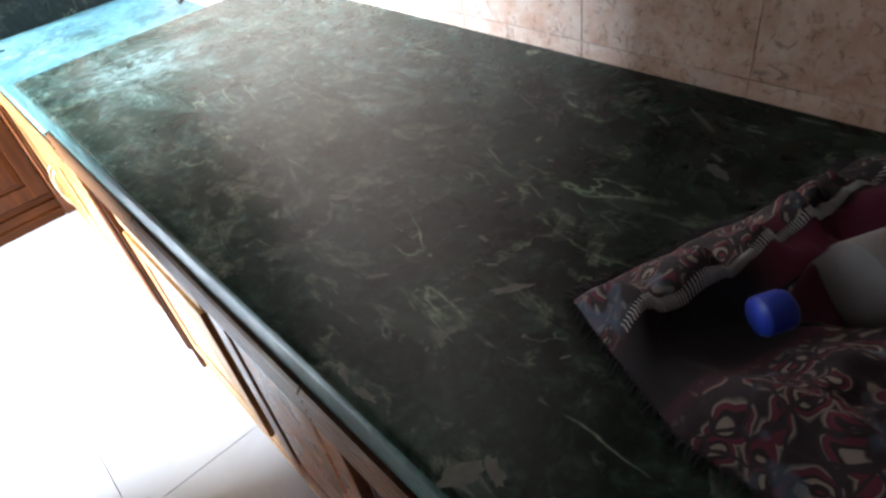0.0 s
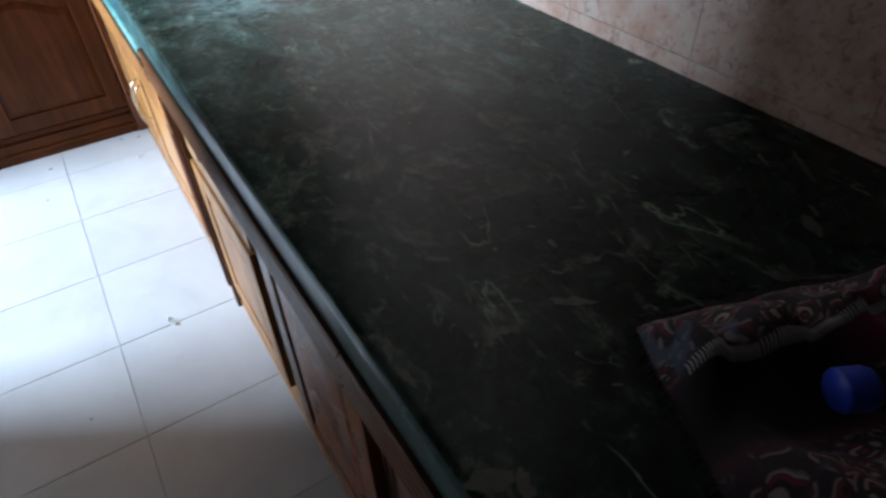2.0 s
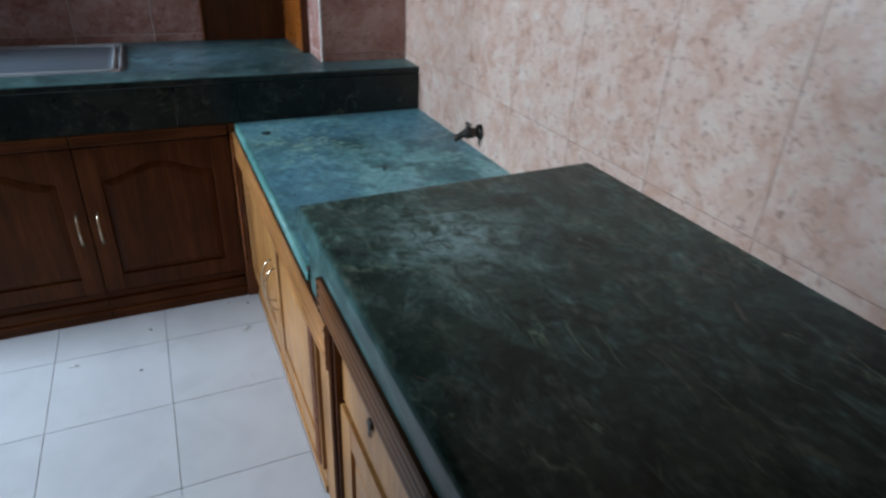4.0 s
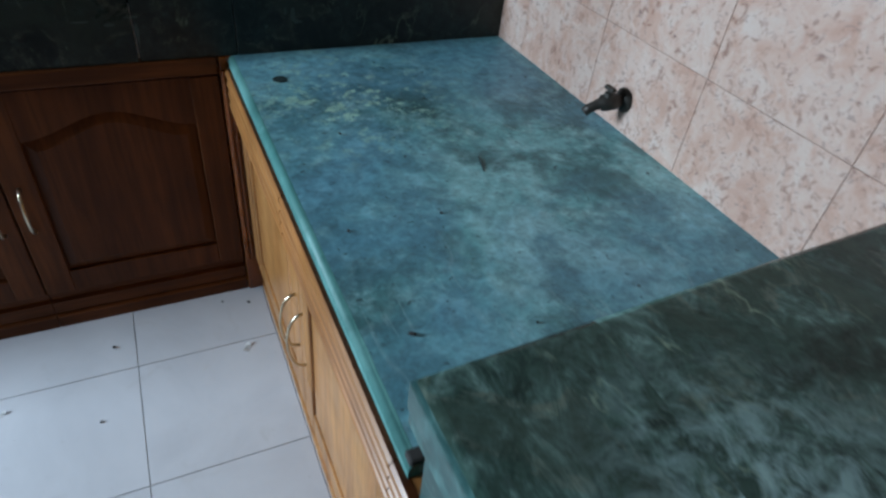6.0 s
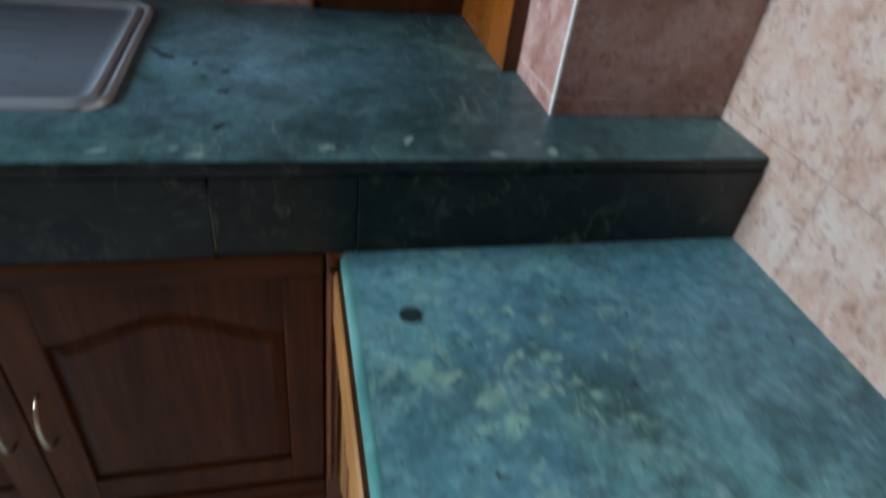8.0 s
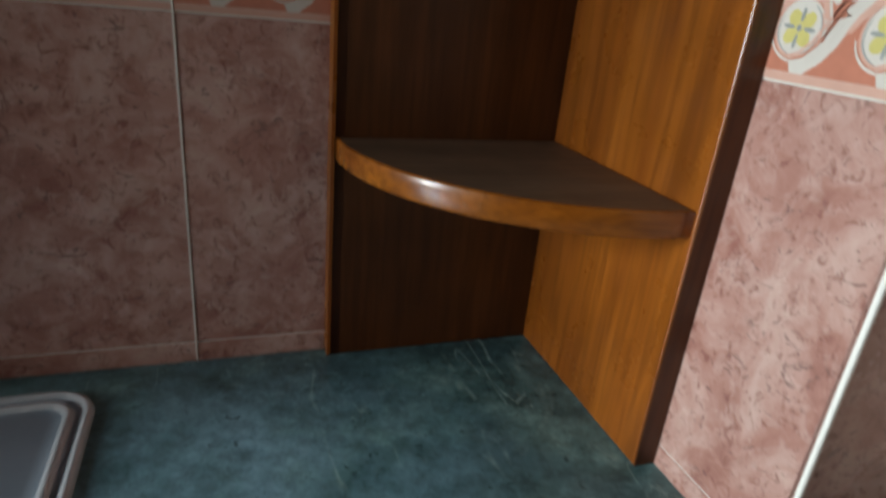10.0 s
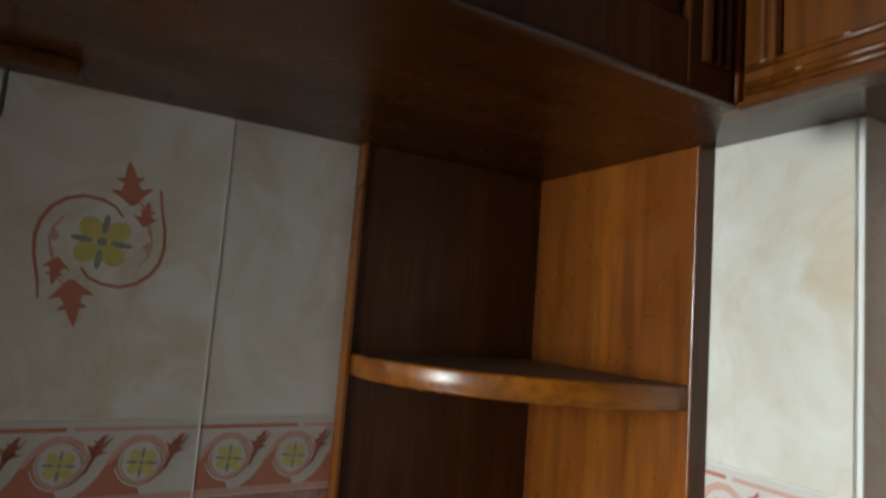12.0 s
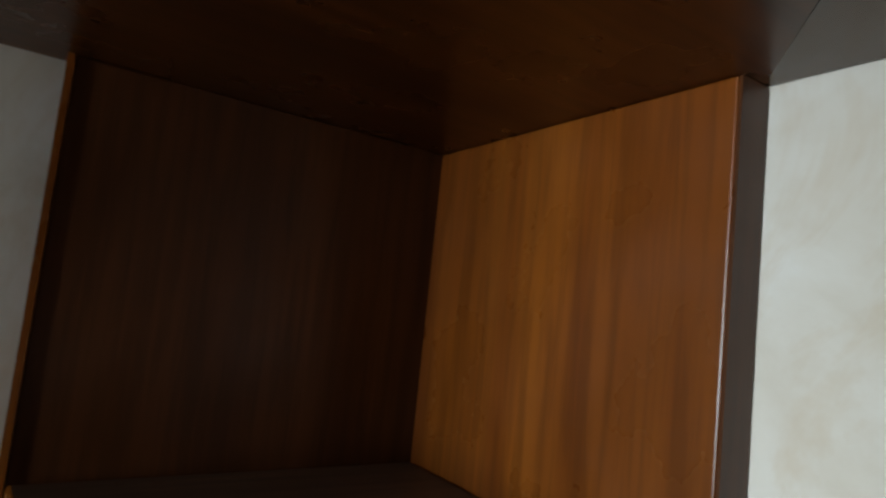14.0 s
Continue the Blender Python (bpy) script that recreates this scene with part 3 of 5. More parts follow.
# openings added out of view to let the daylight through where it falls
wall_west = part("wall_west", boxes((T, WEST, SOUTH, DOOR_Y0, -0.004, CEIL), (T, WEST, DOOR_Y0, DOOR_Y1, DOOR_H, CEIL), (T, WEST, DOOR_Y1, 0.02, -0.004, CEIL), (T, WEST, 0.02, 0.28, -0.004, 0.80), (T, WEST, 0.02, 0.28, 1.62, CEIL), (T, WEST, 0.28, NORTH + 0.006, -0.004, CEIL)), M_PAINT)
tagged(wall_west, "unseen wall, its doorway and hatch added to shape the daylight", "wall", kind="structure")
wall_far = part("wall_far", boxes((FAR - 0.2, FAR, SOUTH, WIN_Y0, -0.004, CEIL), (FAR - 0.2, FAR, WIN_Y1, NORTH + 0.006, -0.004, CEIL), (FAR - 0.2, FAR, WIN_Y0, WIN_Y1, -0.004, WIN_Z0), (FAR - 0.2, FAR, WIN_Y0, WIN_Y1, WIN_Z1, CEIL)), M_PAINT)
tagged(wall_far, "added unseen outer wall with the window that lets daylight in", "wall", kind="structure")
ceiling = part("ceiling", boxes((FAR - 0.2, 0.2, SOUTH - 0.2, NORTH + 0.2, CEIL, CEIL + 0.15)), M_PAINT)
tagged(ceiling, "plain unseen ceiling, painted dark to curb bounced light", "ceiling", kind="structure")
pillar = part("pillar", boxes((-0.2925, 0.003, 0.1335, NORTH + 0.001, B_TOP - 0.03, CEIL)), M_GROUT)
tagged(pillar, "square corner pillar clad in pink and cream tiles", "pillar", kind="structure")


bead = part("corner_bead", boxes((-0.2965, -0.2915, 0.1290, 0.1340, B_TOP + 0.0005, W_Z - 0.001), bevel=0.0015), M_FILLER, pillar, "white tile corner bead")


# ---- worktops ----
def slab(name, x0, x1, y0, y1, top, thick, mats, nose, parent, rims, skew=0.0):
    """A marble slab with rounded rims; its front face is the second material."""
    bm = boxes((x0, x1, y0, y1, top - thick, top))
    for v in bm.verts:
        if v.co.y > y1 - 1e-4:
            v.co.y += skew * (v.co.x - U_FRONT) / -U_FRONT
    keep = [e for e in bm.edges if all(v.co.z > top - 1e-4 for v in e.verts) and rims((e.verts[0].co + e.verts[1].co) / 2)]
    if keep:
        bmesh.ops.bevel(bm, geom=keep, offset=nose, segments=6, affect="EDGES", profile=0.5)
    bm.normal_update()
    for f in bm.faces:
        f.material_index = 1 if f.normal.x < -0.75 else 0
    ob = part(name, bm, mats, parent)
    for p in ob.data.polygons:
        p.use_smooth = 0.02 < abs(p.normal.z) < 0.98
    return ob


upper_top = thing("raised_worktop", (-0.30, -2.2, U_TOP - 0.040), "dark green veined marble worktop, raised above the dusty one", "worktop")
slab("marble_slab", U_FRONT, -0.4441, SOUTH + 0.002, STEP, U_TOP, 0.040, [M_SLAB, M_LIT_FRONT], 0.012, upper_top, lambda c: c.x < U_FRONT + 1e-4 or c.y > STEP - 1e-3, SKEW)
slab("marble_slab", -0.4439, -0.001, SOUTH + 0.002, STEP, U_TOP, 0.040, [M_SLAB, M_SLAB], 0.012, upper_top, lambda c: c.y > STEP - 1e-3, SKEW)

part("front_strip", boxes((U_FRONT + 0.0015, U_FRONT + 0.028, SOUTH + 0.002, STEP - 0.001, 0.6958, U_TOP - 0.0405), bevel=0.001), M_LIT_FRONT, upper_top, "blue-green marble strip, lightened for the daylight it faces")


def inclusion(bm, x, y, length, width, turn, rng, z):
    """A thin pale fleck with a ragged outline, flush with the polish."""
    c, s, n = math.cos(radians(turn)), math.sin(radians(turn)), 18
    pts = []
    for k in range(n):
        a, r = 2 * math.pi * k / n, rng.uniform(0.55, 1.15)
        u, v = 0.5 * length * math.cos(a) * r, 0.5 * width * math.sin(a) * r
        pts.append(bm.verts.new((x + u * c - v * s, y + u * s + v * c, z)))
    bm.faces.new(pts)


flecks = bmesh.new()
rng = random.Random(11)
for x, y, length, width, turn in ((-0.433, -2.110, 0.044, 0.012, 145), (-0.598, -2.209, 0.042, 0.024, 150), (-0.580, -2.224, 0.026, 0.014, 60), (-0.600, -2.066, 0.030, 0.010, 70), (-0.602, -2.096, 0.030, 0.010, 100),
                                  (-0.505, -1.992, 0.034, 0.007, 140), (-0.477, -2.079, 0.014, 0.006, 150), (-0.467, -2.197, 0.012, 0.004, 150), (-0.536, -2.102, 0.008, 0.004, 30), (-0.471, -2.156, 0.006, 0.004, 30),
                                  (-0.074, -2.094, 0.075, 0.008, 55), (-0.100, -2.060, 0.036, 0.006, 60), (-0.163, -2.163, 0.042, 0.016, 50), (-0.140, -2.150, 0.030, 0.006, 60), (-0.176, -1.739, 0.040, 0.005, 100), (-0.160, -1.760, 0.026, 0.004, 80),
                                  (-0.275, -1.937, 0.050, 0.004, 66), (-0.304, -2.029, 0.034, 0.004, 65), (-0.246, -2.001, 0.011, 0.006, 90), (-0.337, -2.007, 0.020, 0.006, 150), (-0.299, -2.086, 0.024, 0.003, 62), (-0.257, -2.107, 0.030, 0.003, 62),
                                  (-0.323, -2.126, 0.012, 0.005, 140), (-0.398, -2.037, 0.018, 0.007, 90), (-0.397, -2.005, 0.014, 0.005, 140), (-0.442, -1.955, 0.010, 0.004, 90), (-0.448, -1.843, 0.030, 0.012, 120), (-0.462, -1.850, 0.020, 0.004, 60),
                                  (-0.148, -1.879, 0.060, 0.004, 68), (-0.148, -1.474, 0.060, 0.008, 60), (-0.106, -1.375, 0.070, 0.014, 130), (-0.453, -1.750, 0.050, 0.004, 70), (-0.590, -1.447, 0.030, 0.004, 130)):
    inclusion(flecks, x, y, length, width, turn, rng, U_TOP + 0.0003)
tagged(part("pale_inclusion", flecks, M_INCLUSION, upper_top, "pale flecks in the dark marble"), kind="stuff")
lower_top = thing("low_worktop", (-0.30, -0.48, L_TOP - 0.034), "blue-green marble worktop, dusty and stained, set lower", "worktop")
slab("front_edge", FRONT, FRONT + 0.0109, STEP + 0.003, 0.019, L_TOP, 0.034, [M_LOW_EDGE, M_LOW_EDGE], 0.010, lower_top, lambda c: c.x < FRONT + 1e-4)
slab("marble_slab", FRONT + 0.0110, -0.001, STEP + 0.003, 0.019, L_TOP, 0.034, [M_LOW, M_LOW], 0.001, lower_top, lambda c: False)
north_top = thing("sink_worktop", (-1.0, 0.30, B_TOP - 0.022), "blue-green marble worktop around the steel sink", "worktop")
bm = boxes((-1.98, -0.001, 0.0, NORTH - 0.001, B_TOP - 0.022, B_TOP), bevel=0.005)
bm.normal_update()
# front face gets the fascia's darker colour, a painted shade below the lit top
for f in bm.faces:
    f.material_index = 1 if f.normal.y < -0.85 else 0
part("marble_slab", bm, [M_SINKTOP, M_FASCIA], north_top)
spots = bmesh.new()
for x, y, length, width, turn in ((-0.843, 0.313, 0.030, 0.016, 150), (-0.801, 0.290, 0.018, 0.010, 60), (-0.756, 0.259, 0.020, 0.010, 40), (-0.756, 0.190, 0.026, 0.014, 30), (-0.785, 0.238, 0.012, 0.008, 30), (-0.754, 0.085, 0.020, 0.012, 40), (-0.862, 0.335, 0.040, 0.010, 120)):
    inclusion(spots, x, y, length, width, turn, rng, B_TOP + 0.0004)
tagged(part("dark_pit", spots, M_STAIN, north_top, "dark pits in the marble"), kind="stuff")
spots = bmesh.new()
for x, y, length, width, turn in ((-0.331, 0.020, 0.024, 0.016, 80), (-0.774, 0.014, 0.026, 0.012, 0), (-0.408, 0.014, 0.030, 0.012, 170), (-0.624, 0.032, 0.024, 0.012, 20), (-0.344, 0.044, 0.010, 0.008, 0), (-0.881, 0.024, 0.024, 0.012, 20), (-0.520, 0.050, 0.030, 0.012, 60), (-0.800, 0.030, 0.016, 0.008, 40)):
    inclusion(spots, x, y, length, width, turn, rng, B_TOP + 0.0004)
tagged(part("lime_spot", spots, M_LIME, north_top, "pale lime spots near the front edge"), kind="stuff")
fascia = thing("worktop_fascia", (-1.2, 0.0, 0.62), "dark green marble strips facing the sink worktop", "fascia")
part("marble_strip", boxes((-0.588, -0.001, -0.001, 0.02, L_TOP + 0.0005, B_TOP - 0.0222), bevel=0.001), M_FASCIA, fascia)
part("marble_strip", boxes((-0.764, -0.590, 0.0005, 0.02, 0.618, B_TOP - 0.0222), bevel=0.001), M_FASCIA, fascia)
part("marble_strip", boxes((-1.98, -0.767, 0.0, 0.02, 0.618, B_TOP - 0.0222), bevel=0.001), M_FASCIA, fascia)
part("joint_filler", boxes((-0.7665, -0.7645, 0.004, 0.02, 0.625, B_TOP - 0.04)), M_GROUT, fascia, "pale grey joint filler")
stains = bmesh.new()
for x, z, w, h in ((-0.766, 0.702, 0.030, 0.006), (-0.760, 0.675, 0.008, 0.052), (-0.800, 0.690, 0.024, 0.008), (-0.478, 0.690, 0.012, 0.034), (-0.470, 0.678, 0.022, 0.008), (-0.530, 0.672, 0.008, 0.010), (-0.845, 0.697, 0.030, 0.005), (-0.492, 0.700, 0.006, 0.018)):
    inclusion_pts = []
    for k in range(14):
        a, r = 2 * math.pi * k / 14, rng.uniform(0.5, 1.1)
        inclusion_pts.append(stains.verts.new((x + 0.5 * w * r * math.cos(a), -0.0014, z + 0.5 * h * r * math.sin(a))))
    stains.faces.new(inclusion_pts)
tagged(part("lime_streak", stains, M_STREAK, fascia, "faint pale lime streaks"), kind="stuff")
end_face = part("marble_riser", boxes((FRONT + 0.0205, -0.001, STEP - 0.02, STEP - 0.002, L_TOP - 0.02, U_TOP - 0.041)), M_SLAB)
tagged(end_face, "dark green marble riser closing the raised worktop", "riser")
cheek = part("marble_cheek", boxes((FRONT + 0.001, FRONT + 0.05, -1.0965, STEP - 0.021, 0.584, 0.695), bevel=0.002), M_LIT_FRONT)
tagged(cheek, "blue-green marble cheek under the raised worktop", "cheek")


# ---- base cabinets ----
def plinth(to, u0, u1, parent, mat, high=0.072):
    bm = bmesh.new()
    k = high / 0.072
    moulding(bm, to, u0, u1, [(w * k, d) for w, d in ((0.0, -0.02), (0.0, 0.016), (0.022, 0.016), (0.026, 0.008), (0.030, 0.012), (0.052, 0.012), (0.056, 0.004), (0.060, 0.007), (0.070, 0.006), (0.072, 0.0), (0.072, -0.02))])
    return part("plinth", bm, mat, parent)


def framed_door(to, u0, u1, w0, w1, parent, mats, rise, handle_u, handle_w, strips=()):
    frame_mat, panel_mat = mats
    door = part("door", bar(bmesh.new(), to, u0 + 0.003, u1 - 0.003, w0 + 0.001, w1 - 0.001, 0.0, 0.0058), panel_mat, parent)
    door_pieces(to, u0 + 0.002, u1 - 0.002, w0, w1, 0.020, 0.055, 0.055, rise, frame_mat, door)
    part("panel", raised_panel(bmesh.new(), to, u0 + 0.05, u1 - 0.05, w0 + 0.05, w1 - 0.05, 0.0092, rise), panel_mat, door)
    for a, low, mat in strips:
        part("fluted_strip", flutes(bmesh.new(), to, a, a + 0.034, low, w1 - 0.006, 0.0195), mat, door)
    if handle_u is not None:
        part("handle", bow_handle(to, handle_u, *handle_w, 0.020), M_BRASS, door, "thin worn brass bow handle", True)
    return door


# under the sink worktop, looking south
TO_B = south(0.020)
edges = [-0.630, -1.055, -1.480, -1.905]
for i in range(3):
    e1, e0 = edges[i], edges[i + 1]
    cab = thing("base_cabinet", ((e0 + e1) / 2, 0.020, 0.0), "brown teak sink cabinet, darkened for shade, with an arched raised-panel door", "cabinet", "cabinets under the sink worktop")
    part("body", boxes((e0 + 0.001, e1 - 0.001, 0.021, NORTH - 0.02, 0.103, 0.617)), M_DARK, cab)
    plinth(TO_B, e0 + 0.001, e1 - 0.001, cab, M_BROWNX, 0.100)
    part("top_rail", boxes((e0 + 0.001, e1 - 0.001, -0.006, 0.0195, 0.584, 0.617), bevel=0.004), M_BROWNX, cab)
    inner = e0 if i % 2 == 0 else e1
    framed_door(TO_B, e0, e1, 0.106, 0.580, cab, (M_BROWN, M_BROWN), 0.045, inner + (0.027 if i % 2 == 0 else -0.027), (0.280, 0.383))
corner = thing("corner_post", (-0.60, 0.03, 0.0), "moulded teak corner post between the two cabinet runs", "post")
part("post", boxes((-0.628, -0.584, -0.002, 0.044, 0.0, 0.617), bevel=0.003), M_WOOD, corner)
part("fluted_strip", flutes(bmesh.new(), south(-0.002), -0.626, -0.606, 0.10, 0.590, 0.0, 2, 0.005), M_WOOD, corner)

# under the low worktop, looking west
TO_L = west(-0.580)
for u0, u1, hu, strips in ((0.012, 0.465, 0.444, ((0.020, 0.116, M_PALE),)), (0.465, 0.925, 0.494, ((0.512, 0.230, M_PALE), (0.884, 0.090, M_WOOD)))):
    cab = thing("base_cabinet", (-0.40, -(u0 + u1) / 2, 0.0), "golden teak cabinet with fluted strips and bow handle", "cabinet", "cabinets under the low worktop")
    part("body", boxes((-0.579, -0.02, -u1 + 0.001, -u0 - 0.001, 0.073, L_TOP - 0.035)), M_DARK, cab)
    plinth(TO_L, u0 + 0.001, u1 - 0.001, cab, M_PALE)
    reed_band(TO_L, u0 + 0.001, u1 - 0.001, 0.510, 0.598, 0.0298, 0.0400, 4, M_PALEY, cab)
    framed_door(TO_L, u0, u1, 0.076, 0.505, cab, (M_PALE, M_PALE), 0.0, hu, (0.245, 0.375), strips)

# under the raised worktop, looking west
TO_U = west(-0.585)


def post(u, half, out=0.002):
    ob = thing("fluted_post", (-0.585, -u, 0.0), "dark teak fluted post between cabinet bays", "post", "fluted cabinet posts")
    part("post", bar(bmesh.new(), TO_U, u - half, u + half, 0.0, 0.632, -0.03, out, 0.002), M_RED, ob)
    part("fluted_strip", flutes(bmesh.new(), TO_U, u - half + 0.004, u + half - 0.004, 0.075, 0.626, out - 0.001, 4, 0.007), M_RED, ob)


bays = [(1.128, 1.512), (1.596, 1.966), (2.050, 2.46), (2.544, 2.96)]
for u, half, out in ((1.1135, 0.0135, 0.026), (1.554, 0.040, 0.002), (2.008, 0.040, 0.002), (2.502, 0.040, 0.002)):
    post(u, half, out)
filler = part("filler_panel", bar(bmesh.new(), TO_L, 0.928, 1.098, 0.0, 0.582, -0.02, 0.012, 0.002), M_PALE)
reed_band(TO_L, 0.9255, 1.0935, 0.510, 0.598, 0.0298, 0.0400, 4, M_PALEY, filler)
part("end_cap", bar(bmesh.new(), TO_L, 1.0938, 1.0978, 0.506, 0.599, 0.0125, 0.0390, 0.001), M_PALEY, filler)
tagged(filler, "plain golden teak filler panel beside the cabinets", "panel")
for k, (u0, u1) in enumerate(bays):
    words = "golden teak cabinet with a keyed drawer above a door" if k == 0 else "brown teak cabinet with one tall door"
    cab = thing("base_cabinet", (-0.40, -(u0 + u1) / 2, 0.0), words, "cabinet", "cabinets under the raised worktop")
    part("body", boxes((-0.584, -0.02, -u1 - 0.038, -u0 + 0.028, 0.073, U_TOP - 0.041)), M_DARK, cab)
    plinth(TO_U, u0 - (0.028 if k == 0 else 0.045), u1 + 0.038, cab, M_PALE)
    reed_band(TO_U, u0 - (0.028 if k == 0 else 0.056), u1 + 0.026, 0.634, 0.6945, 0.0320, 0.0415, 4, M_REED, cab)
    if k == 0:
        part("end_cap", bar(bmesh.new(), TO_U, 1.0972, 1.0998, 0.630, 0.695, -0.02, 0.0418, 0.0006), M_REED, cab)
        drawer = part("drawer", bar(bmesh.new(), TO_U, u0 + 0.002, u1 - 0.002, 0.462, 0.631, -0.02, 0.014, 0.003), M_PALE, cab)
        part("panel", raised_panel(bmesh.new(), TO_U, u0 + 0.025, u1 - 0.025, 0.482, 0.612, 0.015, 0.0, 0.018, 0.005), M_PALE, drawer)
        lock = bmesh.new()
        c = 1.305
        tube(lock, [TO_U(c, 0.568, 0.016), TO_U(c, 0.568, 0.024), TO_U(c, 0.568, 0.026)], [0.010, 0.009, 0.006], 12)
        bar(lock, TO_U, c - 0.002, c + 0.002, 0.545, 0.569, 0.022, 0.025)
        part("lock", lock, M_IRON, drawer, "dark metal drawer lock")
    mats = (M_PALE, M_PALE) if k == 0 else (M_WOOD, M_WOOD)
    framed_door(TO_U, u0, u1, 0.076, 0.456 if k == 0 else 0.631, cab, mats, 0.0, None, None)


# ---- corner shelf ----
SX0, SX1, SY0 = -0.615, -0.322, 0.293
shelf = thing("corner_shelf", (-0.45, 0.45, B_TOP), "varnished teak corner shelf with quarter-round boards", "shelf")
# back panel and front edge face away from daylight; M_RED's dark tone carries that shade
part("back_panel", boxes((SX0, SX1 + 0.001, 0.578, NORTH - 0.001, B_TOP + 0.001, W_Z - 0.0005), bevel=0.001), M_RED, shelf, "back panel, its dark brown carrying the shade")
part("edge_strip", boxes((SX0 - 0.005, SX0 - 0.0005, 0.575, NORTH - 0.001, B_TOP + 0.001, W_Z - 0.0005)), M_WOOD, shelf)
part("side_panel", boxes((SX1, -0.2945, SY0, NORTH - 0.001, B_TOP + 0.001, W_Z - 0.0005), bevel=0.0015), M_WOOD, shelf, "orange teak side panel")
part("side_edge", boxes((SX1 + 0.001, -0.2955, SY0 - 0.002, SY0 - 0.0002, B_TOP + 0.001, W_Z - 0.0005)), M_RED, shelf, "front edge darkened for shade")
for top in (1.060, 1.357):
    bm = bmesh.new()
    outline = [(SX1 - 0.0005, 0.5775)]
    rx, ry = SX1 - SX0 - 0.001, 0.5775 - SY0 - 0.004
    outline += [(SX1 - 0.0005 - rx * math.cos(a), 0.5775 - ry * math.sin(a)) for a in (math.pi / 2 * k / 32 for k in range(33))]
    prism(bm, outline, top - 0.028, top)
    for f in bm.faces:
        f.material_index = 0 if abs(f.normal.z) < 0.5 else 1
    bm.normal_update()
    for f in bm.faces:
        f.material_index = 1 if f.normal.z > 0.5 else 0
    rim = [e for e in bm.edges if e.calc_face_angle(0) > 1.0 and abs(e.verts[0].co.z - e.verts[1].co.z) < 1e-5]
    bmesh.ops.bevel(bm, geom=rim, offset=0.003, segments=2, affect="EDGES", profile=0.5)
    ob = part("board", bm, [M_EDGE, M_SHELF], shelf, "quarter-round board with dusty top")
    for p in ob.data.polygons:
        p.use_smooth = abs(p.normal.z) < 0.9


# ---- wall cabinets ----
TO_N, TO_E = south(NCY), west(ECX)
cab_n = thing("wall_cabinet", (-1.1, 0.37, W_Z), "dark varnished teak wall cabinet above the sink worktop", "cabinet", "wall cabinets")
bm = bmesh.new()
prism(bm, [(-1.62, NCY), (ECX, NCY), (-0.295, 0.296), (-0.295, NORTH - 0.001), (-1.62, NORTH - 0.001)], W_Z, W_Z + 0.018)
part("bottom_board", bm, M_UNDER, cab_n, "brown veneered underside")
part("body", boxes((-1.62, ECX + 0.002, NCY + 0.001, NORTH - 0.001, W_Z + 0.0185, 2.30)), M_DARK, cab_n)
LIP = [(W_Z - 0.028, -0.004), (W_Z - 0.028, 0.018), (W_Z - 0.0265, 0.0225), (W_Z - 0.0235, 0.0225), (W_Z - 0.022, 0.019), (W_Z - 0.022, 0.0), (W_Z - 0.0005, 0.0), (W_Z - 0.0005, -0.004)]
part("bottom_moulding", moulding(bmesh.new(), TO_N, -1.62, ECX - 0.022, LIP), M_UNDER, cab_n)
for u0, u1 in ((-1.61, -1.25), (-1.25, -0.885), (-0.885, -0.466)):
    framed_door(TO_N, u0, u1, W_Z - 0.0215, 2.28, cab_n, (M_REDTEAK, M_REDTEAK), 0.05, None, None, ((u0 + 0.010, W_Z + 0.002, M_REDTEAK), (u1 - 0.042, W_Z + 0.002, M_REDTEAK)))

def chips(to, places, parent):
    """Small white chips in the varnish along a moulding."""
    bm, r = bmesh.new(), random.Random(9)
    for u, w, d, length in places:
        pts = [(u + length * (k / 5 - 0.5), w + r.uniform(-0.0004, 0.0004)) for k in range(6)]
        tube(bm, [to(a, b, d) for a, b in pts], [0.0002, 0.0005, 0.0006, 0.0003, 0.0005, 0.0002], 5)
    tagged(part("chip", bm, M_CHIP, parent, "small white chips in the varnish"), kind="stuff")


def mitred_door(to, u0, u1, w0, w1, parent, frame_mat, panel_mat):
    """A flat panel in a reeded picture-frame moulding."""
    door = part("door", bar(bmesh.new(), to, u0, u1, w0, w1, 0.0, 0.010), panel_mat, parent)
    for name, a0, a1, b0, b1 in (("rail", u0, u1, w0, w0 + 0.028), ("rail", u0, u1, w1 - 0.028, w1), ("stile", u0, u0 + 0.030, w0 + 0.0285, w1 - 0.0285), ("stile", u1 - 0.016, u1, w0 + 0.0285, w1 - 0.0285)):
        part(name, bar(bmesh.new(), to, a0, a1, b0, b1, 0.0105, 0.018, 0.003), frame_mat, door)
    for w in (w0 + 0.006, w0 + 0.012, w0 + 0.0265):
        bead = bmesh.new()
        tube(bead, [to(u0 + 0.004, w, 0.018), to(u1 - 0.004, w, 0.018)], 0.0032, 10)
        part("bead", bead, frame_mat, door, "", True)
    for u in (u0 + 0.017, u0 + 0.026, u1 - 0.014):
        bead = bmesh.new()
        tube(bead, [to(u, w0 + 0.0265, 0.018), to(u, w1 - 0.004, 0.018)], 0.0038, 10)
        part("bead", bead, frame_mat, door, "", True)
    return door


cab_e = thing("wall_cabinet", (-0.22, 0.05, W_Z), "narrow varnished teak wall cabinet with a glossy dark underside", "cabinet", "wall cabinets")
bm = bmesh.new()
prism(bm, [(ECX, NCY - 0.001), (ECX, -0.012), (-0.001, -0.012), (-0.001, 0.128), (-0.2955, 0.128), (-0.2955, 0.295)], W_Z + 0.0005, W_Z + 0.018)
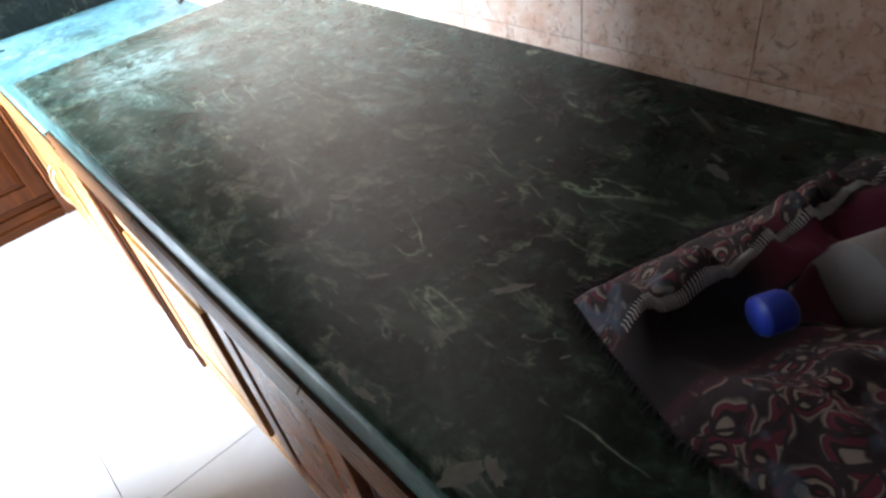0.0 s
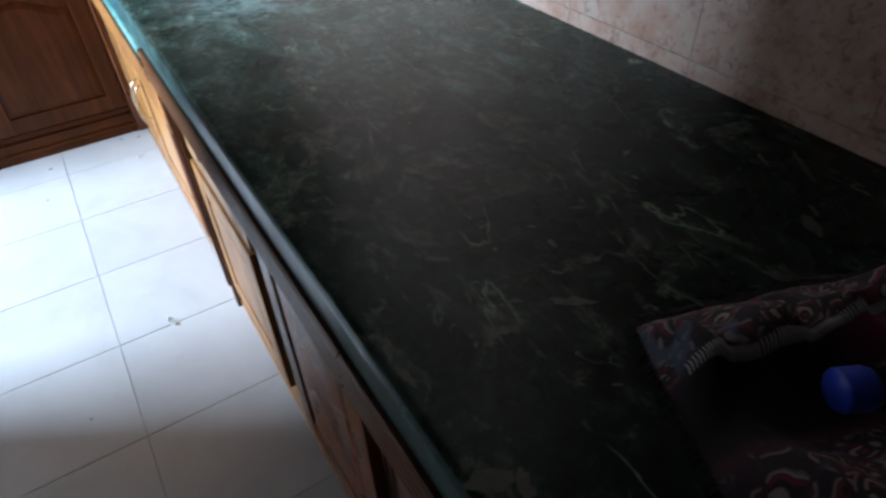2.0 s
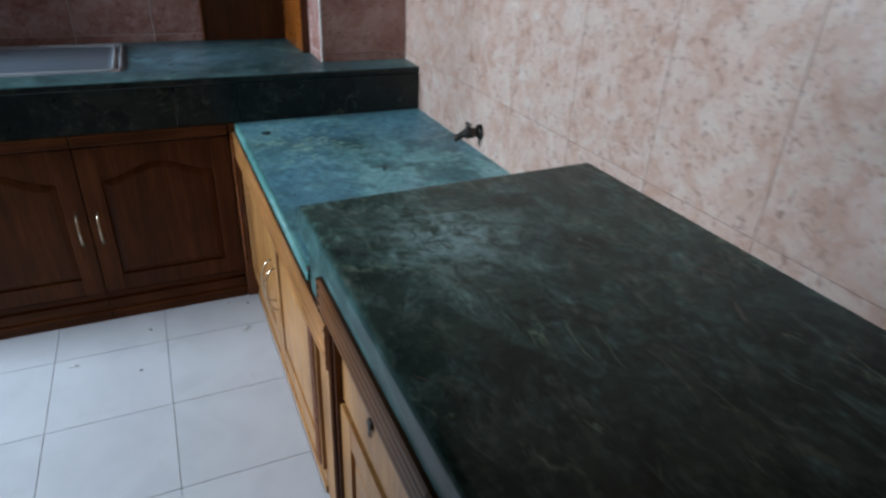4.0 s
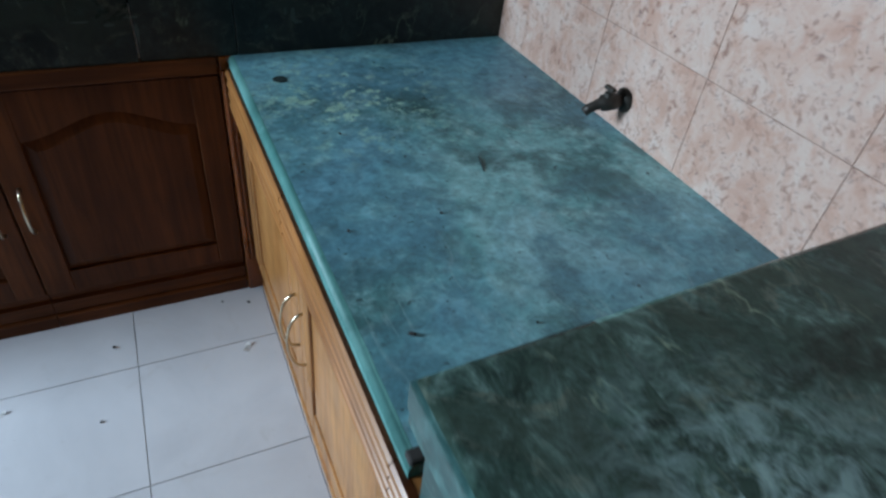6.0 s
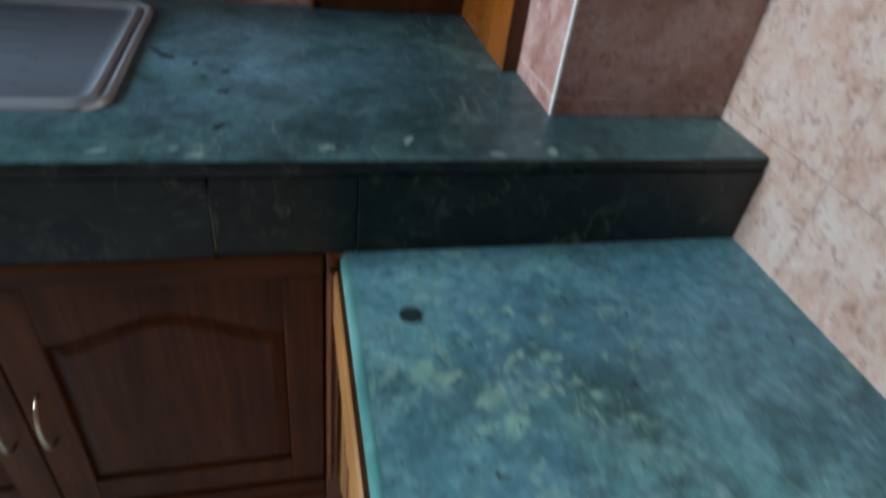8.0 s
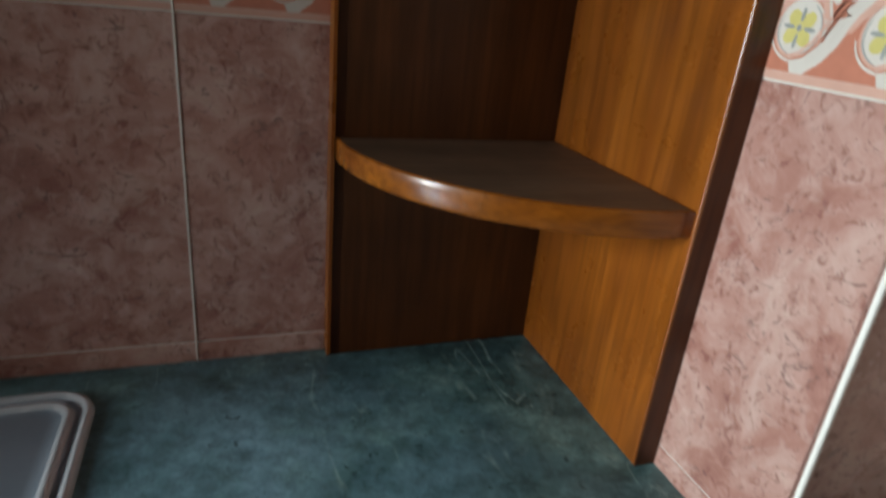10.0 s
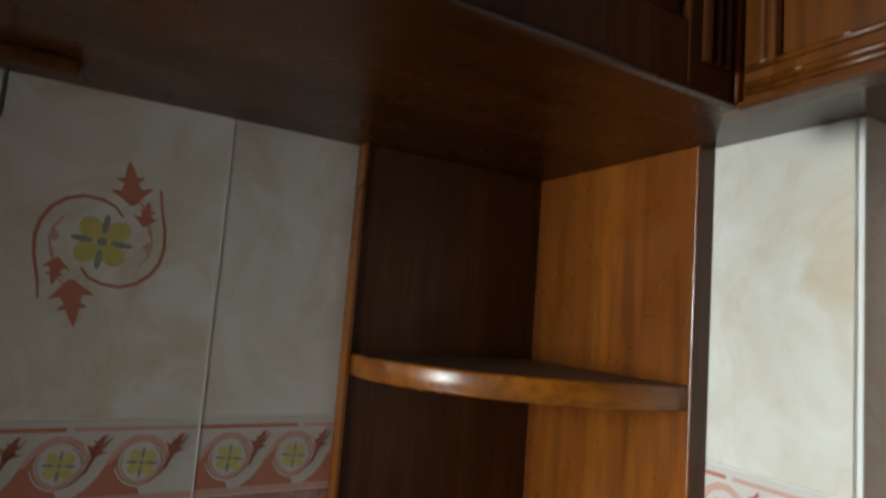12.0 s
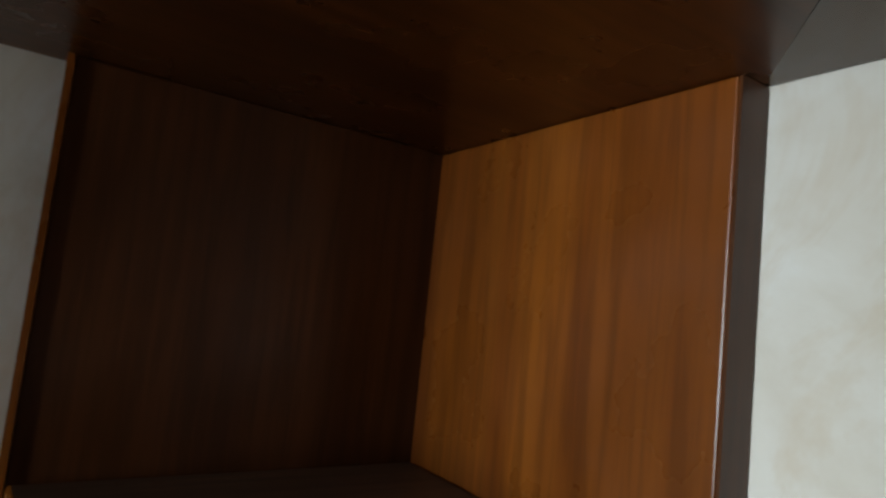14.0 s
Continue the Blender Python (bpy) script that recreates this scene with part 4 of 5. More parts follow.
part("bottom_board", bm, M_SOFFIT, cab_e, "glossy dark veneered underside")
part("body", boxes((ECX + 0.003, -0.001, -0.012, 0.126, W_Z + 0.0185, 2.30)), M_DARK, cab_e)
part("bottom_moulding", moulding(bmesh.new(), TO_E, -NCY + 0.022, 0.012, LIP), M_TEAKY, cab_e)
door = mitred_door(TO_E, -0.144, 0.010, W_Z - 0.0215, 2.28, cab_e, M_TEAK, M_TEAK)
chips(TO_E, ((-0.124, W_Z + 0.007, 0.0212, 0.006), (-0.060, W_Z + 0.0065, 0.0212, 0.005), (-0.020, W_Z + 0.0065, 0.0212, 0.008), (-0.095, W_Z - 0.0085, 0.0212, 0.005), (-0.030, W_Z - 0.0085, 0.0212, 0.009)), cab_e)

cab_g = thing("wall_cabinet", (-0.22, -0.16, W_Z), "teak wall cabinet with a pale obscured glass pane", "cabinet", "wall cabinets")
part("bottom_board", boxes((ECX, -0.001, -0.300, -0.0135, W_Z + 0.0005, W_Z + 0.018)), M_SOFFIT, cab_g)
part("body", boxes((ECX + 0.003, -0.001, -0.300, -0.0135, W_Z + 0.0185, 2.30)), M_DARK, cab_g)
part("bottom_moulding", moulding(bmesh.new(), TO_E, 0.0135, 0.300, LIP), M_TEAKY, cab_g)
part("bottom_rail", bar(bmesh.new(), TO_E, 0.0135, 0.300, W_Z - 0.014, W_Z + 0.016, 0.0, 0.012, 0.002), M_TEAK, cab_g)
part("glass_bead", bar(bmesh.new(), TO_E, 0.0135, 0.300, W_Z + 0.0165, W_Z + 0.021, 0.0, 0.010, 0.001), M_FILLER, cab_g, "white bead under the pane")
part("pane", bar(bmesh.new(), TO_E, 0.0135, 0.300, W_Z + 0.0215, 2.28, 0.0, 0.005), M_OBSCURE, cab_g, "pale blue-grey obscured glass")
corner_p = thing("cabinet_corner_post", (ECX - 0.01, NCY - 0.01, W_Z), "slim teak post where the wall cabinets meet", "post")
part("post", boxes((ECX - 0.0215, ECX - 0.0005, NCY - 0.0215, NCY - 0.0005, W_Z - 0.027, 2.28), bevel=0.002), M_WOOD, corner_p)

rail = thing("hook_rail", (-1.1, 0.53, 1.60), "dark wooden rail with a black hook under the cabinet", "hook rail")
part("bar", boxes((-1.40, -0.945, 0.505, 0.545, 1.617, 1.6325), bevel=0.004), M_RED, rail)
hook = bmesh.new()
tube(hook, [(-1.005, 0.530, 1.618)] + [(-1.005, 0.530, 1.590 - 0.004 * k) for k in range(4)] + [(-1.005 + 0.0, 0.522 - 0.008 * math.cos(a) + 0.0, 1.576 - 0.008 * math.sin(a)) for a in (math.pi - math.pi * k / 6 for k in range(7))], 0.0024, 6)
part("hook", hook, M_IRON, rail, "small black metal hook")


# ---- sink ----
sink = thing("kitchen_sink", (-1.4, 0.34, B_TOP), "stainless steel sink with drainboard let into the worktop", "sink")
bm = bmesh.new()
ring = [(-0.893, 0.125), (-0.893, 0.548), (-1.90, 0.548), (-1.90, 0.125)]


def rounded(x0, x1, y0, y1, r, z, n=6):
    pts = []
    for cx, cy, a0 in ((x1 - r, y1 - r, 0), (x0 + r, y1 - r, 90), (x0 + r, y0 + r, 180), (x1 - r, y0 + r, 270)):
        pts += [(cx + r * math.cos(radians(a0 + 90 * k / n)), cy + r * math.sin(radians(a0 + 90 * k / n)), z) for k in range(n + 1)]
    return pts


rims = ((0.0, 0.0005), (0.002, 0.005), (0.005, 0.0075), (0.009, 0.0070), (0.012, 0.0025), (0.019, 0.0020), (0.022, 0.0065), (0.027, 0.0070), (0.031, 0.0020), (0.044, 0.0012))
levels = [rounded(-1.90 + d, -0.888 - d, 0.120 + d, 0.552 - d, 0.046 - d * 0.8, B_TOP + h) for d, h in rims]
loops = [[bm.verts.new(p) for p in row] for row in levels]
for i, (a, b) in enumerate(zip(loops, loops[1:])):
    for k in range(len(a)):
        bm.faces.new((a[k], a[(k + 1) % len(a)], b[(k + 1) % len(b)], b[k])).material_index = 0 if i in (4, 8) else 1
bm.faces.new(loops[-1])
part("drainboard", bm, [M_STEEL, M_STEEL_RIM], sink, "", True)
for k in range(7):
    y = 0.20 + 0.045 * k
    rib = bmesh.new()
    tube(rib, [(-1.36, y, B_TOP - 0.002), (-1.34, y, B_TOP - 0.0002), (-1.02, y, B_TOP - 0.0002), (-1.0, y, B_TOP - 0.002)], 0.003, 8)
    part("rib", rib, M_STEEL, sink, "", True)


# ---- tap ----
tap = thing("water_tap", (0.0, -0.452, 0.674), "blackened old brass bib tap on the tiled wall", "tap")
bm = bmesh.new()
Y, Z = -0.452, 0.674
tube(bm, [(-0.0005, Y, Z), (-0.004, Y, Z), (-0.010, Y, Z), (-0.013, Y, Z)], [0.022, 0.022, 0.016, 0.012], 16)
part("flange", bm, M_IRON, tap, "", True)
bm = bmesh.new()
tube(bm, [(-0.012, Y, Z), (-0.018, Y, Z), (-0.024, Y, Z), (-0.046, Y + 0.003, Z - 0.002), (-0.050, Y + 0.004, Z - 0.003), (-0.058, Y + 0.006, Z - 0.007), (-0.068, Y + 0.008, Z - 0.012), (-0.076, Y + 0.010, Z - 0.020)], [0.012, 0.011, 0.015, 0.015, 0.010, 0.009, 0.009, 0.008], 12)
part("spout", bm, M_IRON, tap, "", True)
bm = bmesh.new()
tube(bm, [(-0.040, Y, Z + 0.010), (-0.040, Y, Z + 0.018), (-0.040, Y, Z + 0.020), (-0.040, Y, Z + 0.026)], [0.009, 0.008, 0.005, 0.005], 10)
box(bm, -0.045, -0.035, Y - 0.012, Y + 0.012, Z + 0.022, Z + 0.029, 0.002)
part("knob", bm, M_IRON, tap)


# ---- cloth and bottle on the raised worktop ----
def cloth_height(u, v):
    p = Vector((u * 9, v * 9, 0.3))
    h = 0.040 + 0.038 * noise.noise(p) + 0.012 * noise.noise(p * 2.7) + 0.012 * abs(math.sin(9 * u + 6 * v + 2.5 * noise.noise(p * 0.6)))
    return max(0.004, h)


cloth = thing("printed_cloth", (-0.25, -2.38, U_TOP), "crumpled maroon printed cloth with black fringe, lying on the worktop", "cloth")
bm = bmesh.new()
NU, NV = 60, 60
corner_a, side_u, side_v = Vector((-0.428, -2.166)), Vector((0.350, -0.100)), Vector((-0.045, -0.46))
grid = []
for i in range(NU + 1):
    row = []
    for j in range(NV + 1):
        u, v = i / NU, j / NV
        p = corner_a + side_u * u + side_v * v
        wob = Vector((noise.noise((u * 4, v * 4, 1.0)), noise.noise((u * 4, v * 4, 5.0)))) * 0.022
        p = p + wob * 0.7 + Vector((float(np.interp(v, (0, 0.15, 0.30, 0.45, 0.70, 1.0), (0.012, -0.014, -0.034, -0.028, -0.006, 0.02))), 0.0)) * (1 - u) ** 3
        rim = min(u, v, 1 - u, 1 - v)
        lie = (p - Vector((-0.374, -2.303))).dot(Vector((0.890, -0.457)))
        off = abs((p - Vector((-0.374, -2.303))).dot(Vector((0.457, 0.890))))
        dip = math.exp(-(off / 0.050) ** 2) if lie > -0.02 else math.exp(-((off * off + (lie + 0.02) ** 2) / 0.0025))
        h = cloth_height(u, v) * min(1.0, 0.10 + rim * 9) * (1 - 0.93 * dip)
        row.append(bm.verts.new((p.x, p.y, U_TOP + 0.002 + h)))
    grid.append(row)
for i in range(NU):
    for j in range(NV):
        bm.faces.new((grid[i][j], grid[i + 1][j], grid[i + 1][j + 1], grid[i][j + 1]))
GRID = [[v.co.copy() for v in row] for row in grid]
edge_a = [grid[k][0].co.copy() for k in range(0, NU + 1)]
edge_b = [grid[0][k].co.copy() for k in range(0, NV + 1)]
low = bmesh.ops.extrude_face_region(bm, geom=list(bm.faces))
for v in low["geom"]:
    if isinstance(v, bmesh.types.BMVert):
        v.co.z = max(U_TOP + 0.0008, v.co.z - 0.0025)
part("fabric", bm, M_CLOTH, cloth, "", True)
bm = bmesh.new()
rng = random.Random(4)
for row, out in ((edge_a, Vector((0.0, 0.012, 0))), (edge_b, Vector((-0.008, 0.0, 0)))):
    for a, b in zip(row, row[1:]):
        for s in (0.25, 0.75):
            p = a.lerp(b, s)
            q = p + out * rng.uniform(0.7, 1.2) + Vector((rng.uniform(-1, 1), rng.uniform(-1, 1), 0)) * 0.003
            tube(bm, [p, (p + q) / 2, (q.x, q.y, U_TOP + 0.002)], [0.0011, 0.0010, 0.0007], 4)
tagged(part("fringe", bm, M_FRINGE, cloth, "short black thread fringe"), kind="stuff")

bm = bmesh.new()
for k in range(150):
    f = k / 149 * (NU - 4) + 2
    i0, j0 = int(f), 8
    a, b, c = GRID[i0][j0 - 1].lerp(GRID[i0 + 1][j0 - 1], f - i0), GRID[i0][j0].lerp(GRID[i0 + 1][j0], f - i0), GRID[i0][j0 + 1].lerp(GRID[i0 + 1][j0 + 1], f - i0)
    up = Vector((0.0008, 0, 0.0012))
    tube(bm, [b.lerp(a, 0.55) + up, b + up * 1.6, b.lerp(c, 0.55) + up], [0.0006, 0.0010, 0.0006], 5)
tagged(part("ribbed_trim", bm, M_BEAD, cloth, "pale ribbed braid trim"), kind="stuff")

bottle = thing("water_bottle", (-0.22, -2.33, U_TOP), "clear plastic water bottle with blue cap, lying on the cloth", "bottle")
A, B = Vector((-0.374, -2.303, 0.798)), Vector((-0.152, -2.417, 0.796))
axis = (B - A).normalized()


def along(s):
    return A + axis * s


bm = bmesh.new()
tube(bm, [along(s) for s in (0.0, 0.002, 0.020, 0.024)], [0.0150, 0.0160, 0.0160, 0.0145], 20)
part("cap", bm, M_CAP, bottle, "ribbed blue plastic cap", True)
bm = bmesh.new()
tube(bm, [along(s) for s in (0.024, 0.030, 0.032, 0.045, 0.060, 0.080, 0.10, 0.19, 0.20, 0.24)], [0.0125, 0.0125, 0.017, 0.020, 0.027, 0.033, 0.034, 0.034, 0.032, 0.031], 24)
part("bottle_body", bm, M_CLEAR, bottle, "clear plastic body", True)
bm = bmesh.new()
tube(bm, [along(s) for s in (0.082, 0.083, 0.124, 0.125)], [0.0336, 0.0344, 0.0350, 0.0342], 24)
part("wrapper", bm, M_LABEL, bottle, "pale grey paper wrapper", True)
bm = bmesh.new()
tube(bm, [along(s) for s in (0.126, 0.127, 0.185, 0.186)], [0.0342, 0.0350, 0.0350, 0.0342], 24)
part("wrapper_band", bm, M_LABEL_BLUE, bottle, "blue band of the wrapper", True)


# ---- small litter and marks ----
def scrap(x, y, z, size, mat, label, seed, flat=0.35):
    r = random.Random(seed)
    bm = bmesh.new()
    bmesh.ops.create_icosphere(bm, subdivisions=1, radius=size)
    for v in bm.verts:
        v.co *= r.uniform(0.55, 1.25)
        v.co.z *= flat
        v.co.x *= 0.6
    turn = Matrix.Rotation(r.uniform(0, 6.28), 4, "Z")
    bm.transform(turn)
    lowest = min(v.co.z for v in bm.verts)
    bm.transform(Matrix.Translation((x, y, z - lowest)))
    ob = part("litter", bm, mat)
    return tagged(ob, label, "litter", "scattered litter")


def paper_scrap(x, y, size, turn):
    """A torn bit of paper, bent up at both ends."""
    bm = bmesh.new()
    c, s = math.cos(radians(turn)), math.sin(radians(turn))
    rows = []
    for u, w, z in ((-1.0, 0.25, 0.55), (-0.5, 0.55, 0.12), (0.1, 0.45, 0.02), (0.6, 0.6, 0.22), (1.0, 0.2, 0.75)):
        rows.append([bm.verts.new((x + size * (u * c - v * s), y + size * (u * s + v * c), 0.0006 + size * z * 0.7)) for v in (-w, w * 0.8)])
    for a, b in zip(rows, rows[1:]):
        bm.faces.new((a[0], b[0], b[1], a[1]))
    bmesh.ops.solidify(bm, geom=list(bm.faces), thickness=0.0006)
    return tagged(part("paper_scrap", bm, M_PAPER), "small torn white paper scrap on the floor tiles", "litter", "scattered litter")


for x, y, size, turn in ((-0.773, -1.084, 0.015, 100), (-0.674, -0.199, 0.014, 60), (-1.16, -0.215, 0.010, 20)):
    paper_scrap(x, y, size, turn)
for k, (x, y, s) in enumerate(((-0.948, -0.100, 0.006), (-0.64, -0.05, 0.006), (-0.70, -0.03, 0.005), (-1.00, -1.28, 0.004), (-0.98, -0.30, 0.005))):
    scrap(x, y, 0.0005, s, M_CHAR, "tiny dark crumb on the floor tiles", 20 + k)
for k, (x, y, s) in enumerate(((-0.544, -0.800, 0.007), (-0.42, -0.60, 0.004), (-0.49, -0.35, 0.005), (-0.555, -0.60, 0.004), (-0.40, -0.83, 0.004), (-0.33, -0.12, 0.004))):
    scrap(x, y, L_TOP + 0.0005, s, M_CHAR, "tiny black crumb on the low worktop", 40 + k)
spot = bmesh.new()
tube(spot, [(-0.536, -0.126, L_TOP - 0.004), (-0.536, -0.126, L_TOP + 0.0012)], 0.0135, 20)
tagged(part("round_stain", spot, M_STAIN), "round dark stain on the low worktop", "stain")
scratch = bmesh.new()
tube(scratch, [(-0.296, -0.473, L_TOP + 0.0004), (-0.301, -0.493, L_TOP + 0.0008), (-0.308, -0.518, L_TOP + 0.0004)], [0.0007, 0.0017, 0.0008], 6)
tagged(part("scratch_mark", scratch, M_STAIN), "short dark scratch on the low worktop", "mark")
lump = bmesh.new()
box(lump, FRONT + 0.001, FRONT + 0.018, STEP + 0.002, STEP + 0.018, L_TOP - 0.003, L_TOP + 0.006, 0.003)
tagged(part("sealant_lump", lump, M_CHAR), "black lump of sealant at the worktop step", "sealant")


# ---- tiles, last ----
TILE_W, TILE_H, JOINT, BORDER = 0.25, 0.40, 0.0018, 0.090
Z_LOW, Z_MID, Z_TOP = 0.785, 1.183, 1.274


def tile_mesh(name, w, h, t, mat, bevel=0.0012):
    """One tile in its own plane: x across, z up, face towards -y."""
    bm = boxes((0, w, -t, 0, 0, h))
    edges = [e for e in bm.edges if all(v.co.y < -t + 1e-5 for v in e.verts)]
    bmesh.ops.bevel(bm, geom=edges, offset=bevel, segments=1, affect="EDGES")
    me = bpy.data.meshes.new(name)
    bm.to_mesh(me)
    bm.free()
    me.materials.append(mat)
    return me


def arc(cx, cy, r0, r1, a0, a1, n=14):
    """Points of a spiral arc, degrees."""
    return [(cx + (r0 + (r1 - r0) * k / n) * math.cos(radians(a0 + (a1 - a0) * k / n)), cy + (r0 + (r1 - r0) * k / n) * math.sin(radians(a0 + (a1 - a0) * k / n))) for k in range(n + 1)]


def ribbon(bm, pts, w0, w1, y, slot):
    """A flat band with tapering width along points, lying at depth y."""
    rows = []
    for i, p in enumerate(pts):
        a, b = Vector(pts[max(i - 1, 0)]), Vector(pts[min(i + 1, len(pts) - 1)])
        d = (b - a).normalized()
        nrm = Vector((-d.y, d.x))
        s = i / (len(pts) - 1)
        w = (w0 + (w1 - w0) * s) * (0.35 + 0.65 * math.sin(math.pi * min(1, 0.12 + s * 0.8)))
        q = Vector(p)
        rows.append((q + nrm * w, q - nrm * w))
    vs = [[bm.verts.new((a.x, y, a.y)) for a in row] for row in rows]
    for r0, r1 in zip(vs, vs[1:]):
        bm.faces.new((r0[0], r0[1], r1[1], r1[0])).material_index = slot


def blob(bm, outline, y, slot):
    bm.faces.new([bm.verts.new((u, y, w)) for u, w in outline]).material_index = slot


def petal(cx, cy, rx, ry, turn, n=10):
    c, s = math.cos(radians(turn)), math.sin(radians(turn))
    return [(cx + rx * math.cos(a) * c - ry * math.sin(a) * s, cy + rx * math.cos(a) * s + ry * math.sin(a) * c) for a in (2 * math.pi * k / n for k in range(n))]


def leaf(cx, cy, size, turn):
    """A three-lobed leaf that points along turn."""
    c, s = math.cos(radians(turn)), math.sin(radians(turn))
    shape = [(-0.55, -0.06), (-0.40, -0.20), (-0.12, -0.50), (-0.16, -0.24), (0.02, -0.16), (0.16, -0.34), (0.16, -0.14), (0.34, -0.10), (0.62, 0.0), (0.34, 0.10), (0.16, 0.14), (0.16, 0.34), (0.02, 0.16), (-0.16, 0.24), (-0.12, 0.50), (-0.40, 0.20), (-0.55, 0.06)]
    return [(cx + size * (u * c - v * s), cy + size * (u * s + v * c)) for u, v in shape]


def flower(bm, cx, cy, r, y, turn=45):
    for k in range(4):
        a = radians(turn + 90 * k)
        blob(bm, petal(cx + 0.54 * r * math.cos(a), cy + 0.54 * r * math.sin(a), 0.44 * r, 0.37 * r, turn + 90 * k), y, 4)
        a = radians(turn + 45 + 90 * k)
        blob(bm, petal(cx + 0.60 * r * math.cos(a), cy + 0.60 * r * math.sin(a), 0.36 * r, 0.11 * r, turn + 45 + 90 * k, 8), y - 0.0002, 5)
    blob(bm, petal(cx, cy, 0.16 * r, 0.16 * r, 0, 8), y - 0.0003, 5)


PRINTS = [M_CREAM, M_MOTIF_WHITE, M_MOTIF_RED, M_MOTIF_ROSE, M_MOTIF_YELLOW, M_MOTIF_GREY]


def border_mesh(w, first=0.0):
    """A border tile: pale ground, red wave and scrolls, a rosette in each scroll."""
    bm = boxes((0, w, -0.0075, 0, 0, BORDER - JOINT))
    for f in bm.faces:
        f.material_index = 1
    y = -0.0078
    pitch = TILE_W / 3.2
    H = BORDER - JOINT
    top = H * 0.90
    for a, b in ((0.002, 0.47), (0.50, 0.995)):
        blob(bm, [(w * a, top - 0.0024), (w * b, top - 0.0024), (w * b, top + 0.0022), (w * a, top + 0.0022)], y, 2 if a < 0.4 else 3)
    blob(bm, [(0, 0.0005), (w, 0.0005), (w, 0.0075), (0, 0.0075)], y - 0.0001, 3)
    count = int(math.ceil(w / pitch)) + 1

    def clip(pts):
        return [(min(max(u, 0.0004), w - 0.0004), v) for u, v in pts]

    for k in range(-1, count):
        cx, cy = first + pitch * (k + 0.46), H * 0.48
        if cx < -0.01 or cx > w + 0.01:
            continue
        # red comma that wraps each rosette and runs down to the base
        outer = [(cx - 0.82 * pitch, 0.0078), (cx - 0.64 * pitch, cy - 0.024), (cx - 0.52 * pitch, cy - 0.012), (cx - 0.43 * pitch, cy + 0.002), (cx - 0.34 * pitch, cy + 0.013), (cx - 0.22 * pitch, cy + 0.023), (cx - 0.08 * pitch, cy + 0.0285), (cx + 0.08 * pitch, cy + 0.0285), (cx + 0.22 * pitch, cy + 0.023), (cx + 0.30 * pitch, cy + 0.010)]
        inner = arc(cx, cy, 0.0225, 0.0235, 25, 262, 16)
        blob(bm, clip(outer + inner + [(cx + 0.02 * pitch, 0.0078)]), y, 2)
        crest = outer[3:]
        if crest[0][0] > 0 and crest[-1][0] < w:
            ribbon(bm, [(u, v - 0.0022) for u, v in crest], 0.0034, 0.0040, y - 0.00012, 3)
        if -0.012 < cx < w + 0.012:
            blob(bm, clip(petal(cx, cy, 0.0215, 0.0215, 0, 24)), y - 0.0002, 1)
        if 0.018 < cx < w - 0.018:
            ribbon(bm, arc(cx, cy, 0.0232, 0.0212, 140, 395, 24), 0.0010, 0.0016, y - 0.0003, 3)
            ribbon(bm, arc(cx, cy, 0.0262, 0.0250, 190, 350, 18), 0.0010, 0.0014, y - 0.0003, 1)
            ribbon(bm, arc(cx, cy, 0.0205, 0.0200, -70, 60, 14), 0.0006, 0.0008, y - 0.00035, 5)
            ribbon(bm, arc(cx, cy, 0.0200, 0.0205, 150, 255, 14), 0.0005, 0.0007, y - 0.00035, 5)
            flower(bm, cx, cy, 0.0170, y - 0.0005, 40)
        sweep = [(cx + 0.02 * pitch, cy - 0.0285), (cx + 0.18 * pitch, cy - 0.0250), (cx + 0.32 * pitch, cy - 0.0150), (cx + 0.42 * pitch, cy - 0.002), (cx + 0.52 * pitch, cy + 0.012), (cx + 0.66 * pitch, cy + 0.0245)]
        for off, slot, wid in ((0.0, 1, 0.0017), (0.0045, 2, 0.0009), (0.0085, 3, 0.0012)):
            pts = [(u - off, v + off * 0.75) for u, v in sweep]
            if pts[0][0] > 0 and pts[-1][0] < w:
                ribbon(bm, pts, wid, wid * 1.2, y - 0.0004, slot)
        lx = cx + pitch * 0.44
        if 0.010 < lx < w - 0.008:
            blob(bm, leaf(lx, H * 0.70, 0.023, 66), y - 0.0004, 2)
            ribbon(bm, [(lx - 0.010, H * 0.38), (lx - 0.007, H * 0.50), (lx - 0.003, H * 0.60)], 0.0016, 0.0012, y - 0.0004, 2)
    me = bpy.data.meshes.new("border_tile")
    bm.to_mesh(me)
    bm.free()
    for m in PRINTS:
        me.materials.append(m)
    return me


